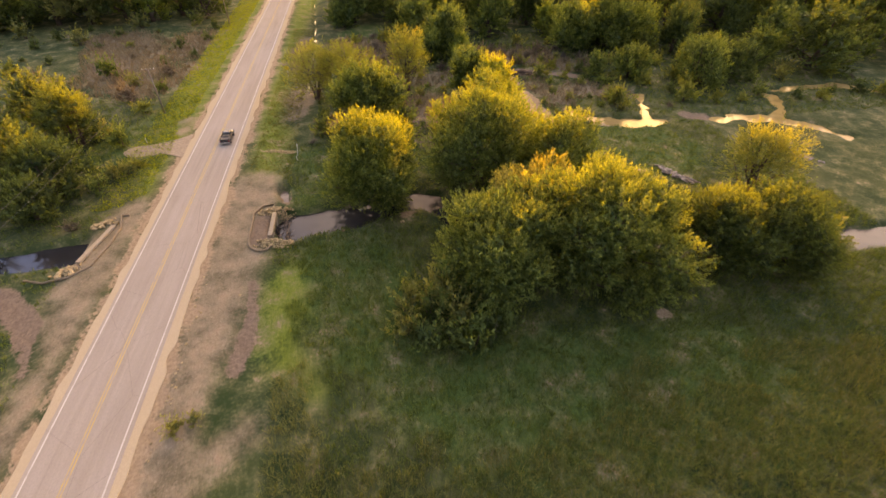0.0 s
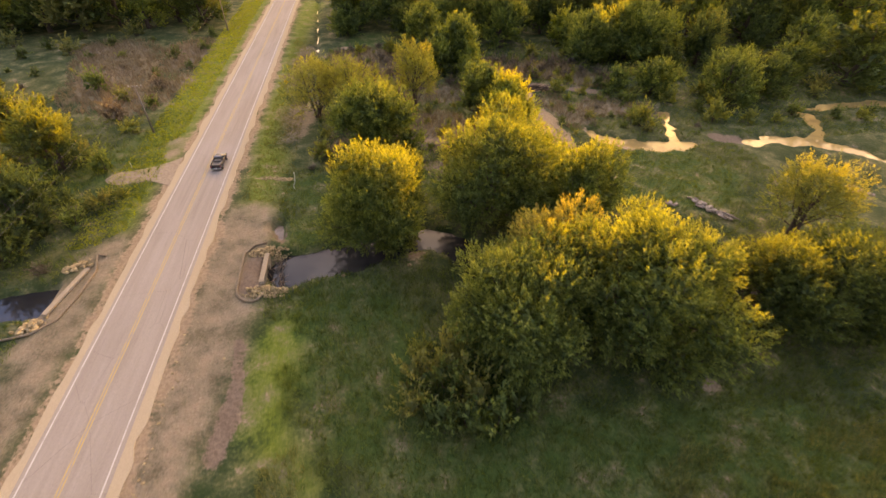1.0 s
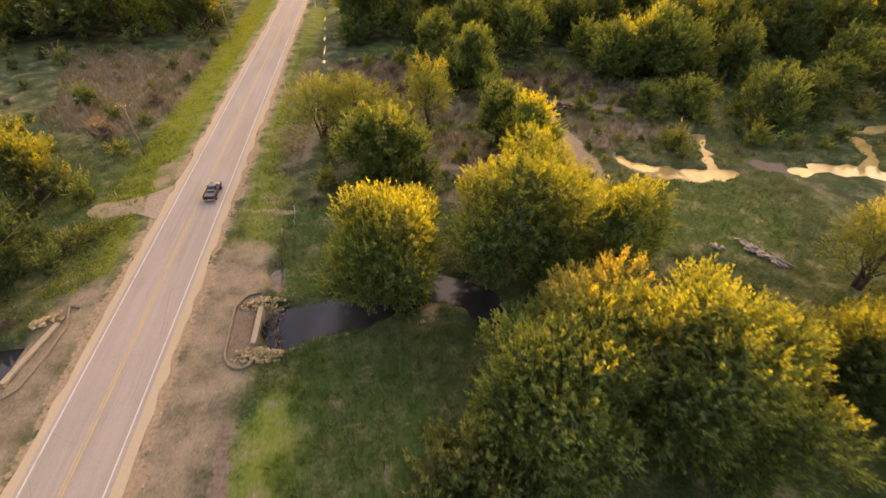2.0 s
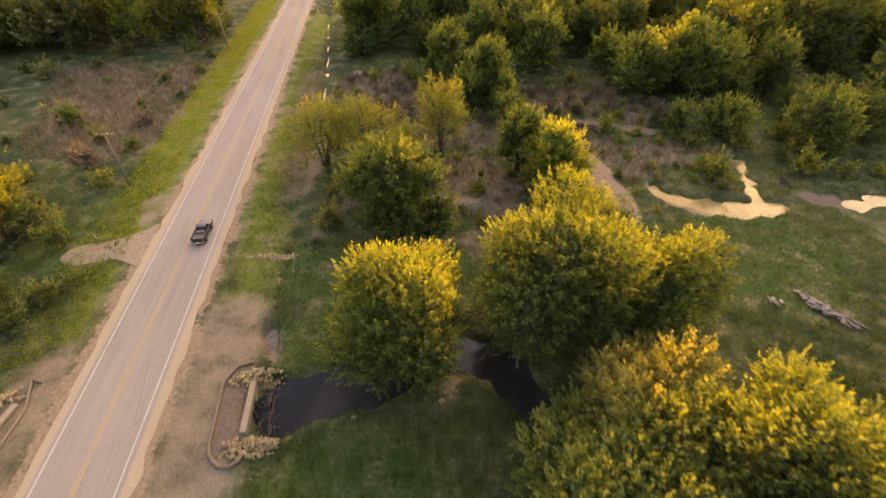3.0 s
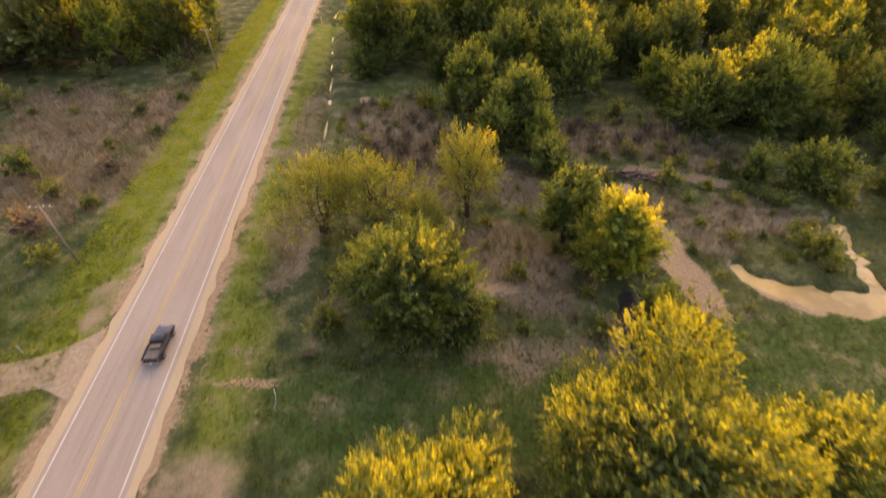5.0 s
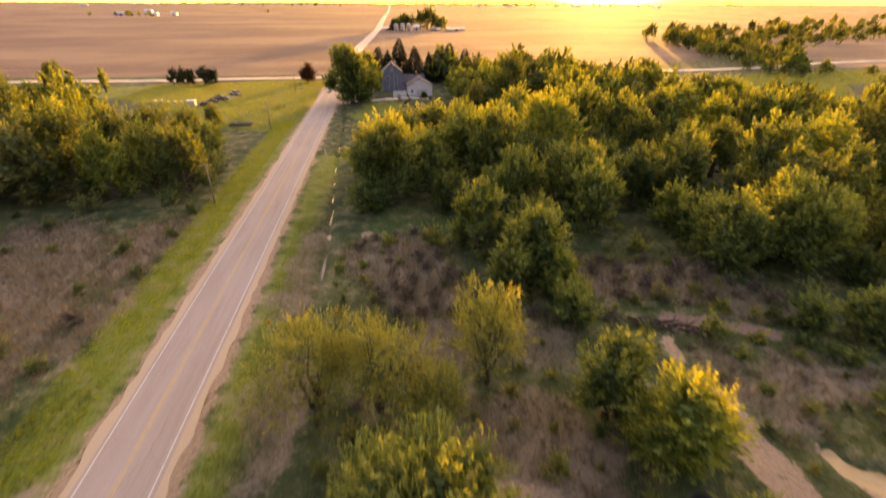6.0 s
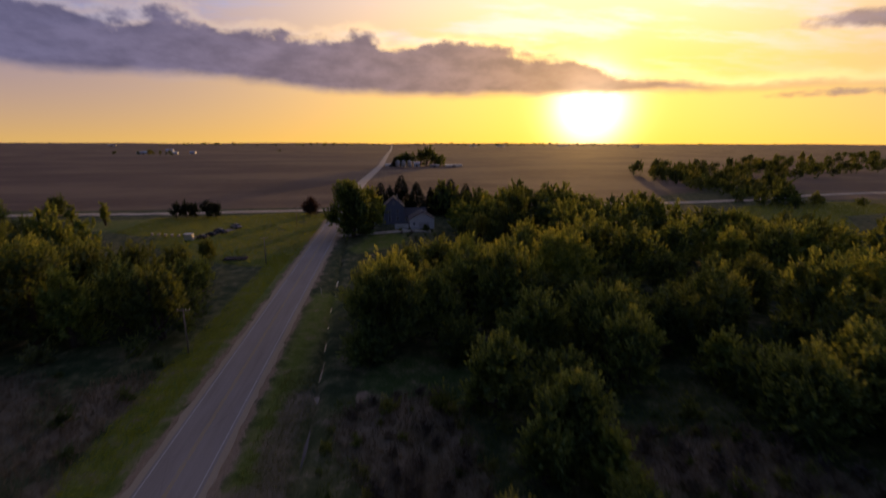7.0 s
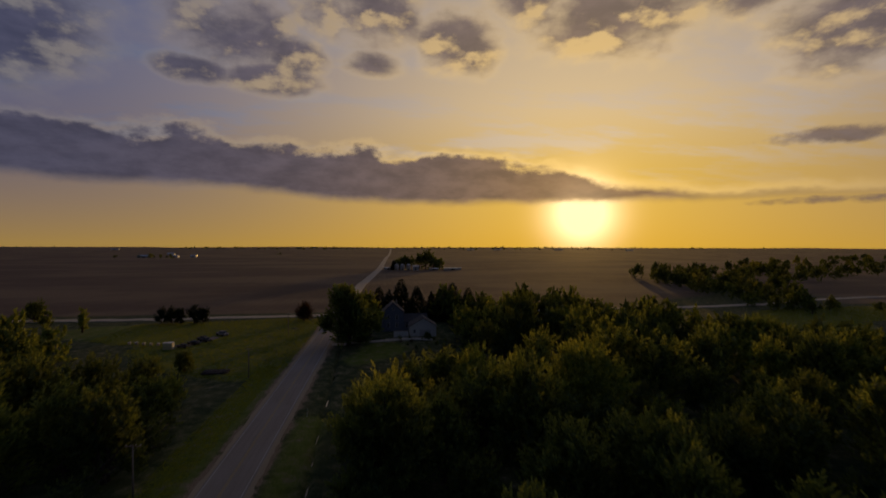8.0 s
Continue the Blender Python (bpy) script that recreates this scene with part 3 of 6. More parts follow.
zone_a = np.zeros((X.size, 4))
zone_a[:, 0] = mask(DIRT, 2.2, 1.3).ravel()
zone_a[:, 1] = mask(SAND, 0.9, 0.7).ravel()
zone_a[:, 2] = mask(DRY, 3.0, 2.0).ravel()
acre = smooth01(Y, 366, 372) * (1 - smooth01(inside_by(X, Y, [(190, 366, 30), (280, 400, 34), (310, 470, 26)]), -12, 4))
acre = np.maximum(acre, smooth01(-X, 190, 196) * smooth01(Y, 240, 250) * (Y < 345))
zone_a[:, 3] = acre.ravel()
zone_b = np.zeros((X.size, 4))
zone_b[:, 0] = mask(LUSH, 2.5, 1.5).ravel()
zone_b[:, 1] = mask(MOWN, 3.0, 0.9).ravel()
zone_b[:, 2] = mask(MUD, 0.7, 0.5).ravel()
for key, values in (("zone_a", zone_a), ("zone_b", zone_b)):
    me.attributes.new(key, "FLOAT_COLOR", "POINT").data.foreach_set("color", values.ravel())
ground = tagged(new("ground", me), "green wetland meadow with dirt, dry reeds and ploughed fields", "ground", "", "structure")



def sheet(name, x0, y0, x1, y1, mat, label):
    xs, ys = steps((x0, x1, 9.0)), steps((y0, y1, 8.0))
    k = len(xs)
    v = [(x, y, WATER_Z) for y in ys for x in xs]
    f = [(j * k + i, j * k + i + 1, (j + 1) * k + i + 1, (j + 1) * k + i) for j in range(len(ys) - 1) for i in range(k - 1)]
    tagged(new(name, mesh(name, v, f, mat)), label, "water", "", "structure")


sheet("water", -95, 40, 130, 73, WATER, "still dark creek water mirroring the sky")
tagged(new("puddle", mesh("puddle", [(-13.4, 66.2, WATER_Z + 0.03), (-9.9, 66.2, WATER_Z + 0.03), (-9.9, 72.2, WATER_Z + 0.03), (-13.4, 72.2, WATER_Z + 0.03)], [(0, 1, 2, 3)], MUDDY)), "small brown muddy puddle below the drain pipe", "water", "", "structure")
sheet("water", -40, 73, 40, 280, WATER, "still dark water in the marsh and ditch")
sheet("water", 40, 73, 130, 115, SILTY_GLOW, "shallow silty pools mirroring the evening sky, its glow in their colour")

# ---------------------------------------------------------------- roads


def ribbon(name, line, half, mat, lift, drop=0.0, crown=0.0, ragged=0.0, seed=0, every=2.0):
    """A strip along a line on the land, its sides turned down by drop, its edges ragged."""
    pts = []
    for (ax, ay), (bx, by) in zip(line, line[1:]):
        k = max(1, round(math.hypot(bx - ax, by - ay) / every))
        pts += [(ax + (bx - ax) * i / k, ay + (by - ay) * i / k) for i in range(k)]
    pts.append(line[-1])
    verts, faces = [], []
    for i, (x, y) in enumerate(pts):
        (px, py), (qx, qy) = pts[max(i - 1, 0)], pts[min(i + 1, len(pts) - 1)]
        d = math.hypot(qx - px, qy - py)
        nx, ny = (qy - py) / d, -(qx - px) / d
        z = (lift if isinstance(lift, float) else lift(x, y))
        for s in (-1, 0, 1):
            r = (half if isinstance(half, float) else half(x, y)) + ragged * (float(lumps(x + s * 50, y, 2.1, seed)) + 0.6 * float(lumps(x + s * 50, y, 5.5, seed + 1)))
            verts.append((x + nx * r * s, y + ny * r * s, z + (crown if s == 0 else 0)))
            if s:
                verts.append((x + nx * (r + 0.1) * s, y + ny * (r + 0.1) * s, z - drop))
    order = [1, 0, 2, 3, 4]
    for i in range(len(pts) - 1):
        a, c = i * 5, (i + 1) * 5
        for k in range(4):
            faces.append((a + order[k], a + order[k + 1], c + order[k + 1], c + order[k]))
    return mesh(name, verts, faces, mat)


shoulder = tagged(new("shoulder", ribbon("shoulder", [(ROAD_X, -60), (ROAD_X, 120), (ROAD_X, 356)], 4.9, GRAVEL, -0.03, 0.4, 0.02, 0.28, 31, 0.7)), "pale tan gravel shoulder along the road", "road", "", "structure")
road = tagged(new("road", ribbon("road", [(ROAD_X, -60), (ROAD_X, 364)], HALF + 0.42, ASPHALT, 0.0, 0.12, 0.07, 0.03, 33, 2.0)), "worn pale two-lane asphalt country road", "road", "", "structure")


def stripe(x, y0, y1, half, lift):
    k = max(1, round((y1 - y0) / 4))
    v = [(x + s * half, y0 + (y1 - y0) * i / k, lift) for i in range(k + 1) for s in (-1, 1)]
    return v, [(2 * i, 2 * i + 1, 2 * i + 3, 2 * i + 2) for i in range(k)]


for side in (-1, 1):
    v, f = stripe(ROAD_X + side * HALF, -60, 345, 0.075, 0.013)
    piece("edge_line", mesh("edge_line", v, f, LINE_WHITE), road, "worn white edge line")
for side in (-1, 1):
    v, f = stripe(ROAD_X + side * 0.14, -60, 345, 0.065, 0.078)
    piece("centre_line", mesh("centre_line", v, f, LINE_YELLOW), road, "faded yellow centre line")


def on_land(lift):
    return lambda x, y: land_at(x, y) + lift


FAR_ROAD = [(ROAD_X, 364), (-24.6, 420), (-22.0, 545), (-16, 660), (-8, 820), (6, 1400), (30, 2600), (45, 3900)]
tagged(new("road_far", ribbon("road_far", FAR_ROAD, 4.4, LANE, on_land(0.35), 0.9, 0.05, 0.0, 0, 40.0)), "pale gravel road running to the horizon", "road", "", "structure")
CROSS = [(-900, 330), (-400, 343), (-161, 353.5), (-114, 353.5), (-75, 356), (ROAD_X, 360), (60, 363), (199, 368), (253, 372), (308, 394), (386, 407), (700, 440)]
tagged(new("road_cross", ribbon("road_cross", CROSS, 3.6, LANE, on_land(0.22), 0.6, 0.05, 0.1, 41, 6.0)), "pale gravel crossroad", "road", "", "structure")
APRON = [(ROAD_X - 5.0, 86.6), (-33, 86.5), (-37, 85.8), (-40.6, 85.2)]
tagged(new("driveway", ribbon("driveway", APRON, lambda x, y: (2.2 + 2.6 * max(0.0, (x + 35.0) / 5.0) ** 1.6) * math.sqrt(max(0.03, 1 - max(0.0, (-37.6 - x) / 3.05) ** 2)), plain("driveway_gravel", (0.36, 0.285, 0.205), 0.7, 2.2, 0.3, 0.95, 0.15, bump=0.02), -0.02, 0.5, 0.03, 0.25, 43, 0.8)), "short grey gravel field entrance", "driveway", "", "structure")

# ---------------------------------------------------------------- trees


def unit(v):
    return v / np.maximum(np.linalg.norm(v, axis=-1, keepdims=True), 1e-9)


def leaf_mesh(name, centres, tips, normals, length, width, mat, rng, leaf_tone=None):
    """Many small folded leaves: a rhombus each, along tips, facing normals."""
    n = len(centres)
    t = unit(tips)
    s = unit(np.cross(t, normals))
    u = np.cross(s, t)
    ln = length * rng.uniform(0.65, 1.35, (n, 1))
    wd = width * rng.uniform(0.7, 1.3, (n, 1))
    v = np.stack([centres - t * ln * 0.5, centres + s * wd * 0.5 + u * wd * 0.18, centres + t * ln * 0.5, centres - s * wd * 0.5 + u * wd * 0.18], 1).reshape(-1, 3)
    me = bpy.data.meshes.new(name)
    me.vertices.add(4 * n)
    me.vertices.foreach_set("co", v.ravel())
    me.loops.add(4 * n)
    me.loops.foreach_set("vertex_index", np.arange(4 * n))
    me.polygons.add(n)
    me.polygons.foreach_set("loop_start", np.arange(n) * 4)
    me.update(calc_edges=True)
    if leaf_tone is not None:
        me.attributes.new("leaf_tone", "FLOAT", "FACE").data.foreach_set("value", np.clip(leaf_tone, 0, 1).astype(np.float32).ravel())
    me.materials.append(mat)
    return me


def crown_lobes(rng, h, r, base, count, squeeze=1.0):
    """Centres and radii of the lumps that make up a crown."""
    out = [(np.array([0, 0, base + (h - base) * 0.48]), r * 0.54), (np.array([0, 0, base + (h - base) * 0.68]), r * 0.44)]
    uneven = rng.uniform(0, 6.28)
    for i in range(count):
        k = (i + 0.5) / count
        zc = base + (h - base) * (0.10 + 0.72 * k + rng.uniform(-0.06, 0.06))
        wide = math.sin(math.pi * min(0.97, 0.24 + 0.63 * k)) ** 0.7
        a = i * 2.39996 + rng.uniform(-0.5, 0.5)
        rad = r * wide * rng.uniform(0.50, 0.84) * (1 + 0.22 * math.sin(2 * a + uneven)) * squeeze
        out.append((np.array([rad * math.cos(a), rad * math.sin(a), zc]), r * rng.uniform(0.24, 0.42)))
    out.append((np.array([rng.uniform(-.15, .15) * r, rng.uniform(-.15, .15) * r, h - r * 0.34]), r * 0.34))
    return out


def tree_meshes(name, seed, h, r, base, mat, leaves, leaf, lobes=13, droop=0.0, airy=0.0, stems=1):
    """The meshes of a trunk with limbs and of a crown of leafy tufts round inner foliage coloured darker for shade."""
    rng = np.random.default_rng(seed)
    blobs = crown_lobes(rng, h, r, base, lobes)
    per = 16
    inner = int(leaves * (0.10 if airy else 0.22))
    tufts = max(6, (leaves - inner) // per)
    weight = np.array([b[1] ** 2 for b in blobs])
    pick = rng.choice(len(blobs), tufts * 4, p=weight / weight.sum())
    cen = np.array([b[0] for b in blobs])[pick]
    rad = np.array([b[1] for b in blobs])[pick][:, None]
    d = unit(rng.normal(size=(tufts * 4, 3)) + np.array([0, 0, 0.22]))
    pos = cen + d * rad * rng.uniform(0.84, 1.0, (tufts * 4, 1))
    depth = np.full(len(pos), 1e9)
    for bc, br in blobs:
        depth = np.minimum(depth, np.linalg.norm(pos - bc, axis=1) / br)
    ok = (depth > 0.82 - 0.5 * airy) & (pos[:, 2] > base * 0.45)
    pos, d = pos[ok][:tufts], d[ok][:tufts]
    out = unit(pos - np.array([0, 0, base + (h - base) * 0.35]))
    lead = unit(0.62 * d + 0.34 * out + np.array([0, 0, 0.62 - 1.5 * droop]) + rng.normal(size=d.shape) * 0.22)
    size = leaf * min(1.0, 0.44 / leaf) ** 0.8 * rng.uniform(0.7, 1.5, (len(pos), 1, 1)) * (1.35 if airy else 1.0)
    along = np.linspace(0.0, 1.0, per)[None, :, None]
    aside = rng.normal(size=(len(pos), per, 3))
    aside = unit(aside - lead[:, None, :] * (aside * lead[:, None, :]).sum(-1, keepdims=True))
    # each tuft a drop of leaves, fullest below its middle, coming to a point
    full = np.sin(math.pi * (0.12 + 0.86 * along)) * rng.uniform(0.45, 1.0, (len(pos), per, 1))
    c = (pos[:, None, :] + lead[:, None, :] * size * (3.9 * along - 0.9) + aside * size * 0.86 * full).reshape(-1, 3)
    tips = (lead[:, None, :] * 0.9 + aside * 0.45 + rng.normal(size=aside.shape) * 0.28).reshape(-1, 3)
    nor = (0.75 * aside * (1.0 - 0.6 * along) + lead[:, None, :] * (0.25 + 0.5 * along) + 0.45 * d[:, None, :] + np.array([0, 0, 0.22]) + rng.normal(size=aside.shape) * 0.22).reshape(-1, 3)
    # foliage inside the crown, larger and fewer, its colour darkened for the shade there
    k = rng.choice(len(blobs), inner, p=weight / weight.sum())
    di = unit(rng.normal(size=(inner, 3)))
    ci = np.array([b[0] for b in blobs])[k] + di * np.array([b[1] for b in blobs])[k][:, None] * rng.uniform(0.35, 0.78, (inner, 1))
    ti = unit(rng.normal(size=(inner, 3)))
    # tone baked in: bright tuft tips, shaded tuft bases and crown inside
    leaf_tone = np.concatenate([(0.15 + 0.65 * along[:, :, 0] ** 1.3 + rng.uniform(-0.15, 0.3, (len(pos), 1)) + np.zeros((len(pos), per))).ravel(), np.full(inner, 0.05)])
    grow_by = np.concatenate([np.ones(len(c)), np.full(inner, 1.25 if airy else 2.1)])[:, None]
    crown = leaf_mesh("crown", np.concatenate([c, ci]), np.concatenate([tips, ti]), np.concatenate([nor, di + 0.5 * rng.normal(size=di.shape)]), leaf * 1.15 * grow_by, leaf * 0.42 * grow_by, mat, rng, leaf_tone)
    tubes = []
    thick = 0.035 * h / math.sqrt(stems)
    for s in range(stems):
        lean = np.array([math.cos(s * 2.4 + seed), math.sin(s * 2.4 + seed)]) * (0.0 if stems == 1 else r * 0.22)
        bend = rng.uniform(-0.06, 0.06, 2) * h
        mid_p = (lean[0] * 0.8 + bend[0], lean[1] * 0.8 + bend[1], h * 0.40)
        top_p = (lean[0] * 1.5 + bend[0] * 0.5, lean[1] * 1.5 + bend[1] * 0.5, h * 0.86)
        foot = (lean[0] * 0.25, lean[1] * 0.25, -0.4)
        tubes.append(tube([foot, (lean[0] * 0.4, lean[1] * 0.4, h * 0.12), mid_p, top_p], [thick * 1.35, thick, thick * 0.7, thick * 0.15], 7))
        chosen = [b for i, b in enumerate(blobs[2:]) if i % stems == s][:8 if h > 4 else 3]
        for bc, br in chosen:
            k = rng.uniform(0.25, 0.75)
            root = np.array(foot) * (1 - k) + np.array(mid_p) * k if k < 0.5 else np.array(mid_p) * (1.5 - k) + np.array(top_p) * (k - 0.5)
            if root[2] > bc[2]:
                root[2] = max(h * 0.08, bc[2] - br)
            knee = root * 0.5 + bc * 0.5 + np.array([0, 0, -0.06 * h]) + rng.normal(size=3) * 0.03 * h
            tubes.append(tube([root, knee, bc, bc + unit(bc - root) * br * 0.7], [thick * 0.42, thick * 0.3, thick * 0.17, thick * 0.05], 5))
    v, f = joined(tubes)
    return mesh("trunk", v, f, BARK, True), crown


def fir_meshes(seed, h, r, leaves, leaf, mat):
    rng = np.random.default_rng(seed)
    k = np.sqrt(rng.uniform(0.0, 1.0, leaves))
    a = rng.uniform(0, 2 * math.pi, leaves)
    tier = 1 - 0.22 * (np.modf(k * 9)[0])
    rad = r * (0.05 + k ** 0.8) * tier * rng.uniform(0.62, 1.1, leaves) * (1 + 0.22 * np.sin(3 * a + seed) * np.sin(9 * k + seed))
    z = h * (1 - k * 0.94)
    c = np.stack([rad * np.cos(a), rad * np.sin(a), z - 0.1 * rad], 1)
    t = np.stack([np.cos(a), np.sin(a), np.full(leaves, -0.25)], 1) + rng.normal(size=(leaves, 3)) * 0.25
    nrm = np.stack([np.cos(a) * 0.4, np.sin(a) * 0.4, np.ones(leaves)], 1)
    crown = leaf_mesh("crown", c, t, nrm, leaf, leaf * 0.45, mat, rng)
    v, f = tube([(0, 0, -0.3), (0, 0, h * 0.5), (0, 0, h * 0.95)], [0.025 * h, 0.016 * h, 0.004 * h], 7)
    return mesh("trunk", v, f, BARK, True), crown


def grow(name, trunk, crown, m, label, category="tree", group=""):
    ob = thing(name, m, label, category, group)
    piece("trunk", trunk, ob)
    piece("crown", crown, ob)
    return ob


def stand(x, y, turn=0.0, size=1.0, tall=1.0, sink=0.0):
    return Matrix.Translation((x, y, land_at(x, y) - sink)) @ Matrix.Rotation(turn, 4, "Z") @ Matrix.Diagonal((size, size, size * tall, 1))


# the trees nearest the camera, each grown for itself: x, y, height, radius, crown's foot, leaves, how many, stems
NEAR = [
    (2.8, 65.2, 15.6, 7.0, 1.2, "green", 17000, 1, "broad leafy green tree leaning over the creek"),
    (20.6, 69.0, 15.4, 8.8, 1.5, "green", 19000, 2, "large two-stemmed green tree with sunlit yellow top"),
    (32.6, 66.8, 11.8, 5.8, 1.2, "green", 10000, 2, "round green tree with sunlit top on the meadow"),
    (4.2, 88.8, 13.2, 6.8, 0.8, "green", 17000, 1, "dense dark green round tree beside the track"),
    (17.4, 46.2, 12.0, 7.6, 0.6, "green", 19000, 3, "wide bushy green willow at the creek bend"),
    (30.6, 45.2, 15.4, 8.8, 0.6, "green", 22000, 3, "tall bushy willow with bright yellow sunlit top"),
    (23.2, 53.0, 12.2, 6.4, 1.0, "grey", 11000, 2, "grey-green willow behind the larger willows"),
    (47.5, 44.5, 10.8, 6.2, 0.6, "dark", 11000, 2, "low spreading green tree by the creek"),
    (55.5, 43.5, 10.6, 6.4, 0.6, "dark", 11000, 2, "low spreading green tree by the creek"),
    (62.5, 58.5, 11.8, 4.6, 3.0, "willow", 5000, 2, "slender yellow-green tree on the open meadow"),
    (24.6, 101.6, 10.8, 3.9, 0.8, "green", 6000, 1, "small green tree beside the pond"),
    (28.9, 95.4, 11.4, 4.7, 0.6, "lime", 8500, 1, "fresh lime green tree beside the sandy track"),
    (-8.0, 107.0, 11.2, 6.0, 2.5, "willow", 4600, 4, "thin yellow-green willow with bare forked limbs"),
    (-0.6, 105.8, 11.8, 5.2, 3.0, "willow", 4200, 3, "thin yellow-green willow with bare forked limbs"),
    (5.6, 102.0, 8.6, 3.6, 1.6, "willow", 3000, 2, "small thin yellow-green willow"),
    (12.6, 108.8, 13.2, 4.9, 3.4, "willow", 4400, 2, "upright thin yellow-green willow"),
    (24.8, 131.5, 12.6, 5.4, 1.0, "green", 6500, 1, "round green tree standing before the wood"),
    (20.0, 127.6, 9.0, 3.4, 0.6, "green", 3200, 1, "small round green tree before the wood"),
    (27.6, 126.0, 6.6, 2.8, 0.3, "lime", 2200, 1, "small lime green bush tree before the wood"),
    (72.0, 133.5, 14.8, 9.0, 0.8, "green", 13000, 2, "large spreading tree with twiggy crown at the wood's edge"),
    (59.5, 132.0, 12.0, 6.0, 1.0, "green", 7000, 1, "round green tree at the wood's edge"),
    (67.0, 110.5, 7.6, 4.2, 0.3, "green", 4200, 2, "round green bush tree on the marsh"),
    (60.0, 113.8, 5.0, 2.6, 0.2, "green", 2000, 2, "small green bush on the marsh"),
    (81.5, 104.5, 10.5, 6.4, 0.6, "green", 6500, 2, "broad green tree beside the pools"),
    (92.0, 106.5, 9.0, 5.0, 0.6, "dark", 4500, 2, "broad dark green tree beside the pools"),
    (88.5, 128.0, 10.8, 4.6, 0.6, "dark", 4000, 1, "dark green tree at the wood's edge"),
    (17.6, 143.5, 12.8, 5.2, 0.6, "green", 5500, 1, "round green tree at the wood's edge"),
    (29.0, 160.0, 13.4, 6.6, 0.8, "green", 6000, 1, "round green tree at the wood's edge"),
    (41.5, 156.5, 15.4, 8.0, 0.8, "green", 8000, 2, "broad dome-shaped green tree at the wood's edge"),
    (55.5, 159.0, 13.2, 6.2, 0.8, "dark", 5500, 1, "round green tree in the wood"),
    (57.5, 147.5, 9.8, 3.6, 0.4, "lime", 2600, 1, "slim fresh green tree at the wood's edge"),
    (60.5, 140.5, 9.8, 5.2, 0.3, "green", 4500, 2, "round bushy green tree at the wood's edge"),
    (72.0, 149.5, 10.4, 4.6, 0.4, "dark", 3500, 1, "dark green tree in the wood"),
    (72.5, 170.0, 15.0, 6.4, 0.8, "green", 5500, 1, "round green tree in the wood"),
    (86.0, 176.0, 14.6, 6.4, 0.8, "dark", 5000, 1, "round dark green tree in the wood"),
    (97.0, 170.0, 12.6, 6.0, 0.8, "green", 4500, 1, "round green tree in the wood"),
    (112.0, 170.0, 17.0, 7.0, 1.0, "lime", 5500, 1, "tree with a bright sunlit crown in the wood"),
    (128.0, 174.0, 24.0, 7.4, 1.0, "dark", 6500, 1, "tall dark tree rising over the wood"),
    (136.0, 244.0, 14.4, 8.4, 0.8, "lime", 5500, 1, "pale sunlit tree beyond the wood"),
    (31.4, 86.8, 4.4, 2.3, 0.2, "lime", 2200, 2, "small lime green bush beside the pond"),
    (-2.6, 162.5, 6.4, 4.6, 0.2, "green", 3000, 3, "low green bush before the wood"),
    (27.0, 118.5, 6.0, 3.2, 0.2, "green", 2400, 2, "low green bush on the marsh"),
    (-62.5, 176.0, 16.4, 4.8, 0.8, "lime", 4200, 1, "fresh green tree at the wood's edge"),
    (-46.5, 178.0, 15.6, 6.4, 0.6, "dark", 5200, 2, "dark round tree at the wood's edge"),
    (-55.0, 182.0, 17.0, 5.2, 0.8, "green", 4200, 1, "green tree at the wood's edge"),
    (-88.0, 192.0, 24.0, 7.0, 1.0, "dark", 6000, 1, "tall dark tree rising over the wood"),
    (-77.5, 190.0, 21.0, 6.2, 1.0, "lime", 5000, 1, "tall tree with a sunlit crown in the wood"),
    (0.8, 168.0, 19.4, 8.2, 1.6, "green", 11000, 2, "tall bright green tree at the wood's edge"),
    (11.4, 171.5, 14.5, 4.8, 1.2, "green", 4500, 1, "narrow green tree at the wood's edge"),
    (44.4, 187.5, 20.6, 9.2, 2.0, "lime", 11000, 1, "tall pale green tree rising over the wood"),
    (29.0, 192.5, 16.5, 5.6, 2.0, "lime", 5000, 1, "pale green tree in the wood"),
    (-13.0, 277.0, 23.0, 9.8, 0.6, "green", 12000, 1, "huge green tree beside the farmhouse drive"),
    (-5.5, 287.0, 18.0, 5.5, 2.0, "lime", 3500, 1, "sunlit tree beside the farmhouse"),
    # west marsh trees: the dark leaf kind stands in for shade over them
    (-46.0, 73.5, 9.2, 5.2, 0.4, "dark", 5500, 3, "dark green willow bush beside the creek"),
    (-53.0, 78.5, 10.5, 5.6, 0.4, "dark", 5500, 3, "dark green willow bush in the marsh"),
    (-50.0, 91.0, 10.4, 5.0, 0.6, "dark", 5000, 2, "dark green willow bush in the marsh"),
    (-57.0, 97.0, 11.5, 5.6, 0.6, "dark", 5000, 2, "dark willow bush with sunlit top in the marsh"),
    (-46.0, 66.5, 6.4, 3.6, 0.2, "dark", 3200, 3, "low dark green bush on the creek bank"),
    (-60.0, 68.0, 9.0, 6.0, 0.2, "dark", 5000, 3, "dark green bushy tree by the creek"),
    (-62.0, 86.0, 11.0, 6.0, 0.4, "dark", 4500, 2, "dark green bushy marsh tree"),
]
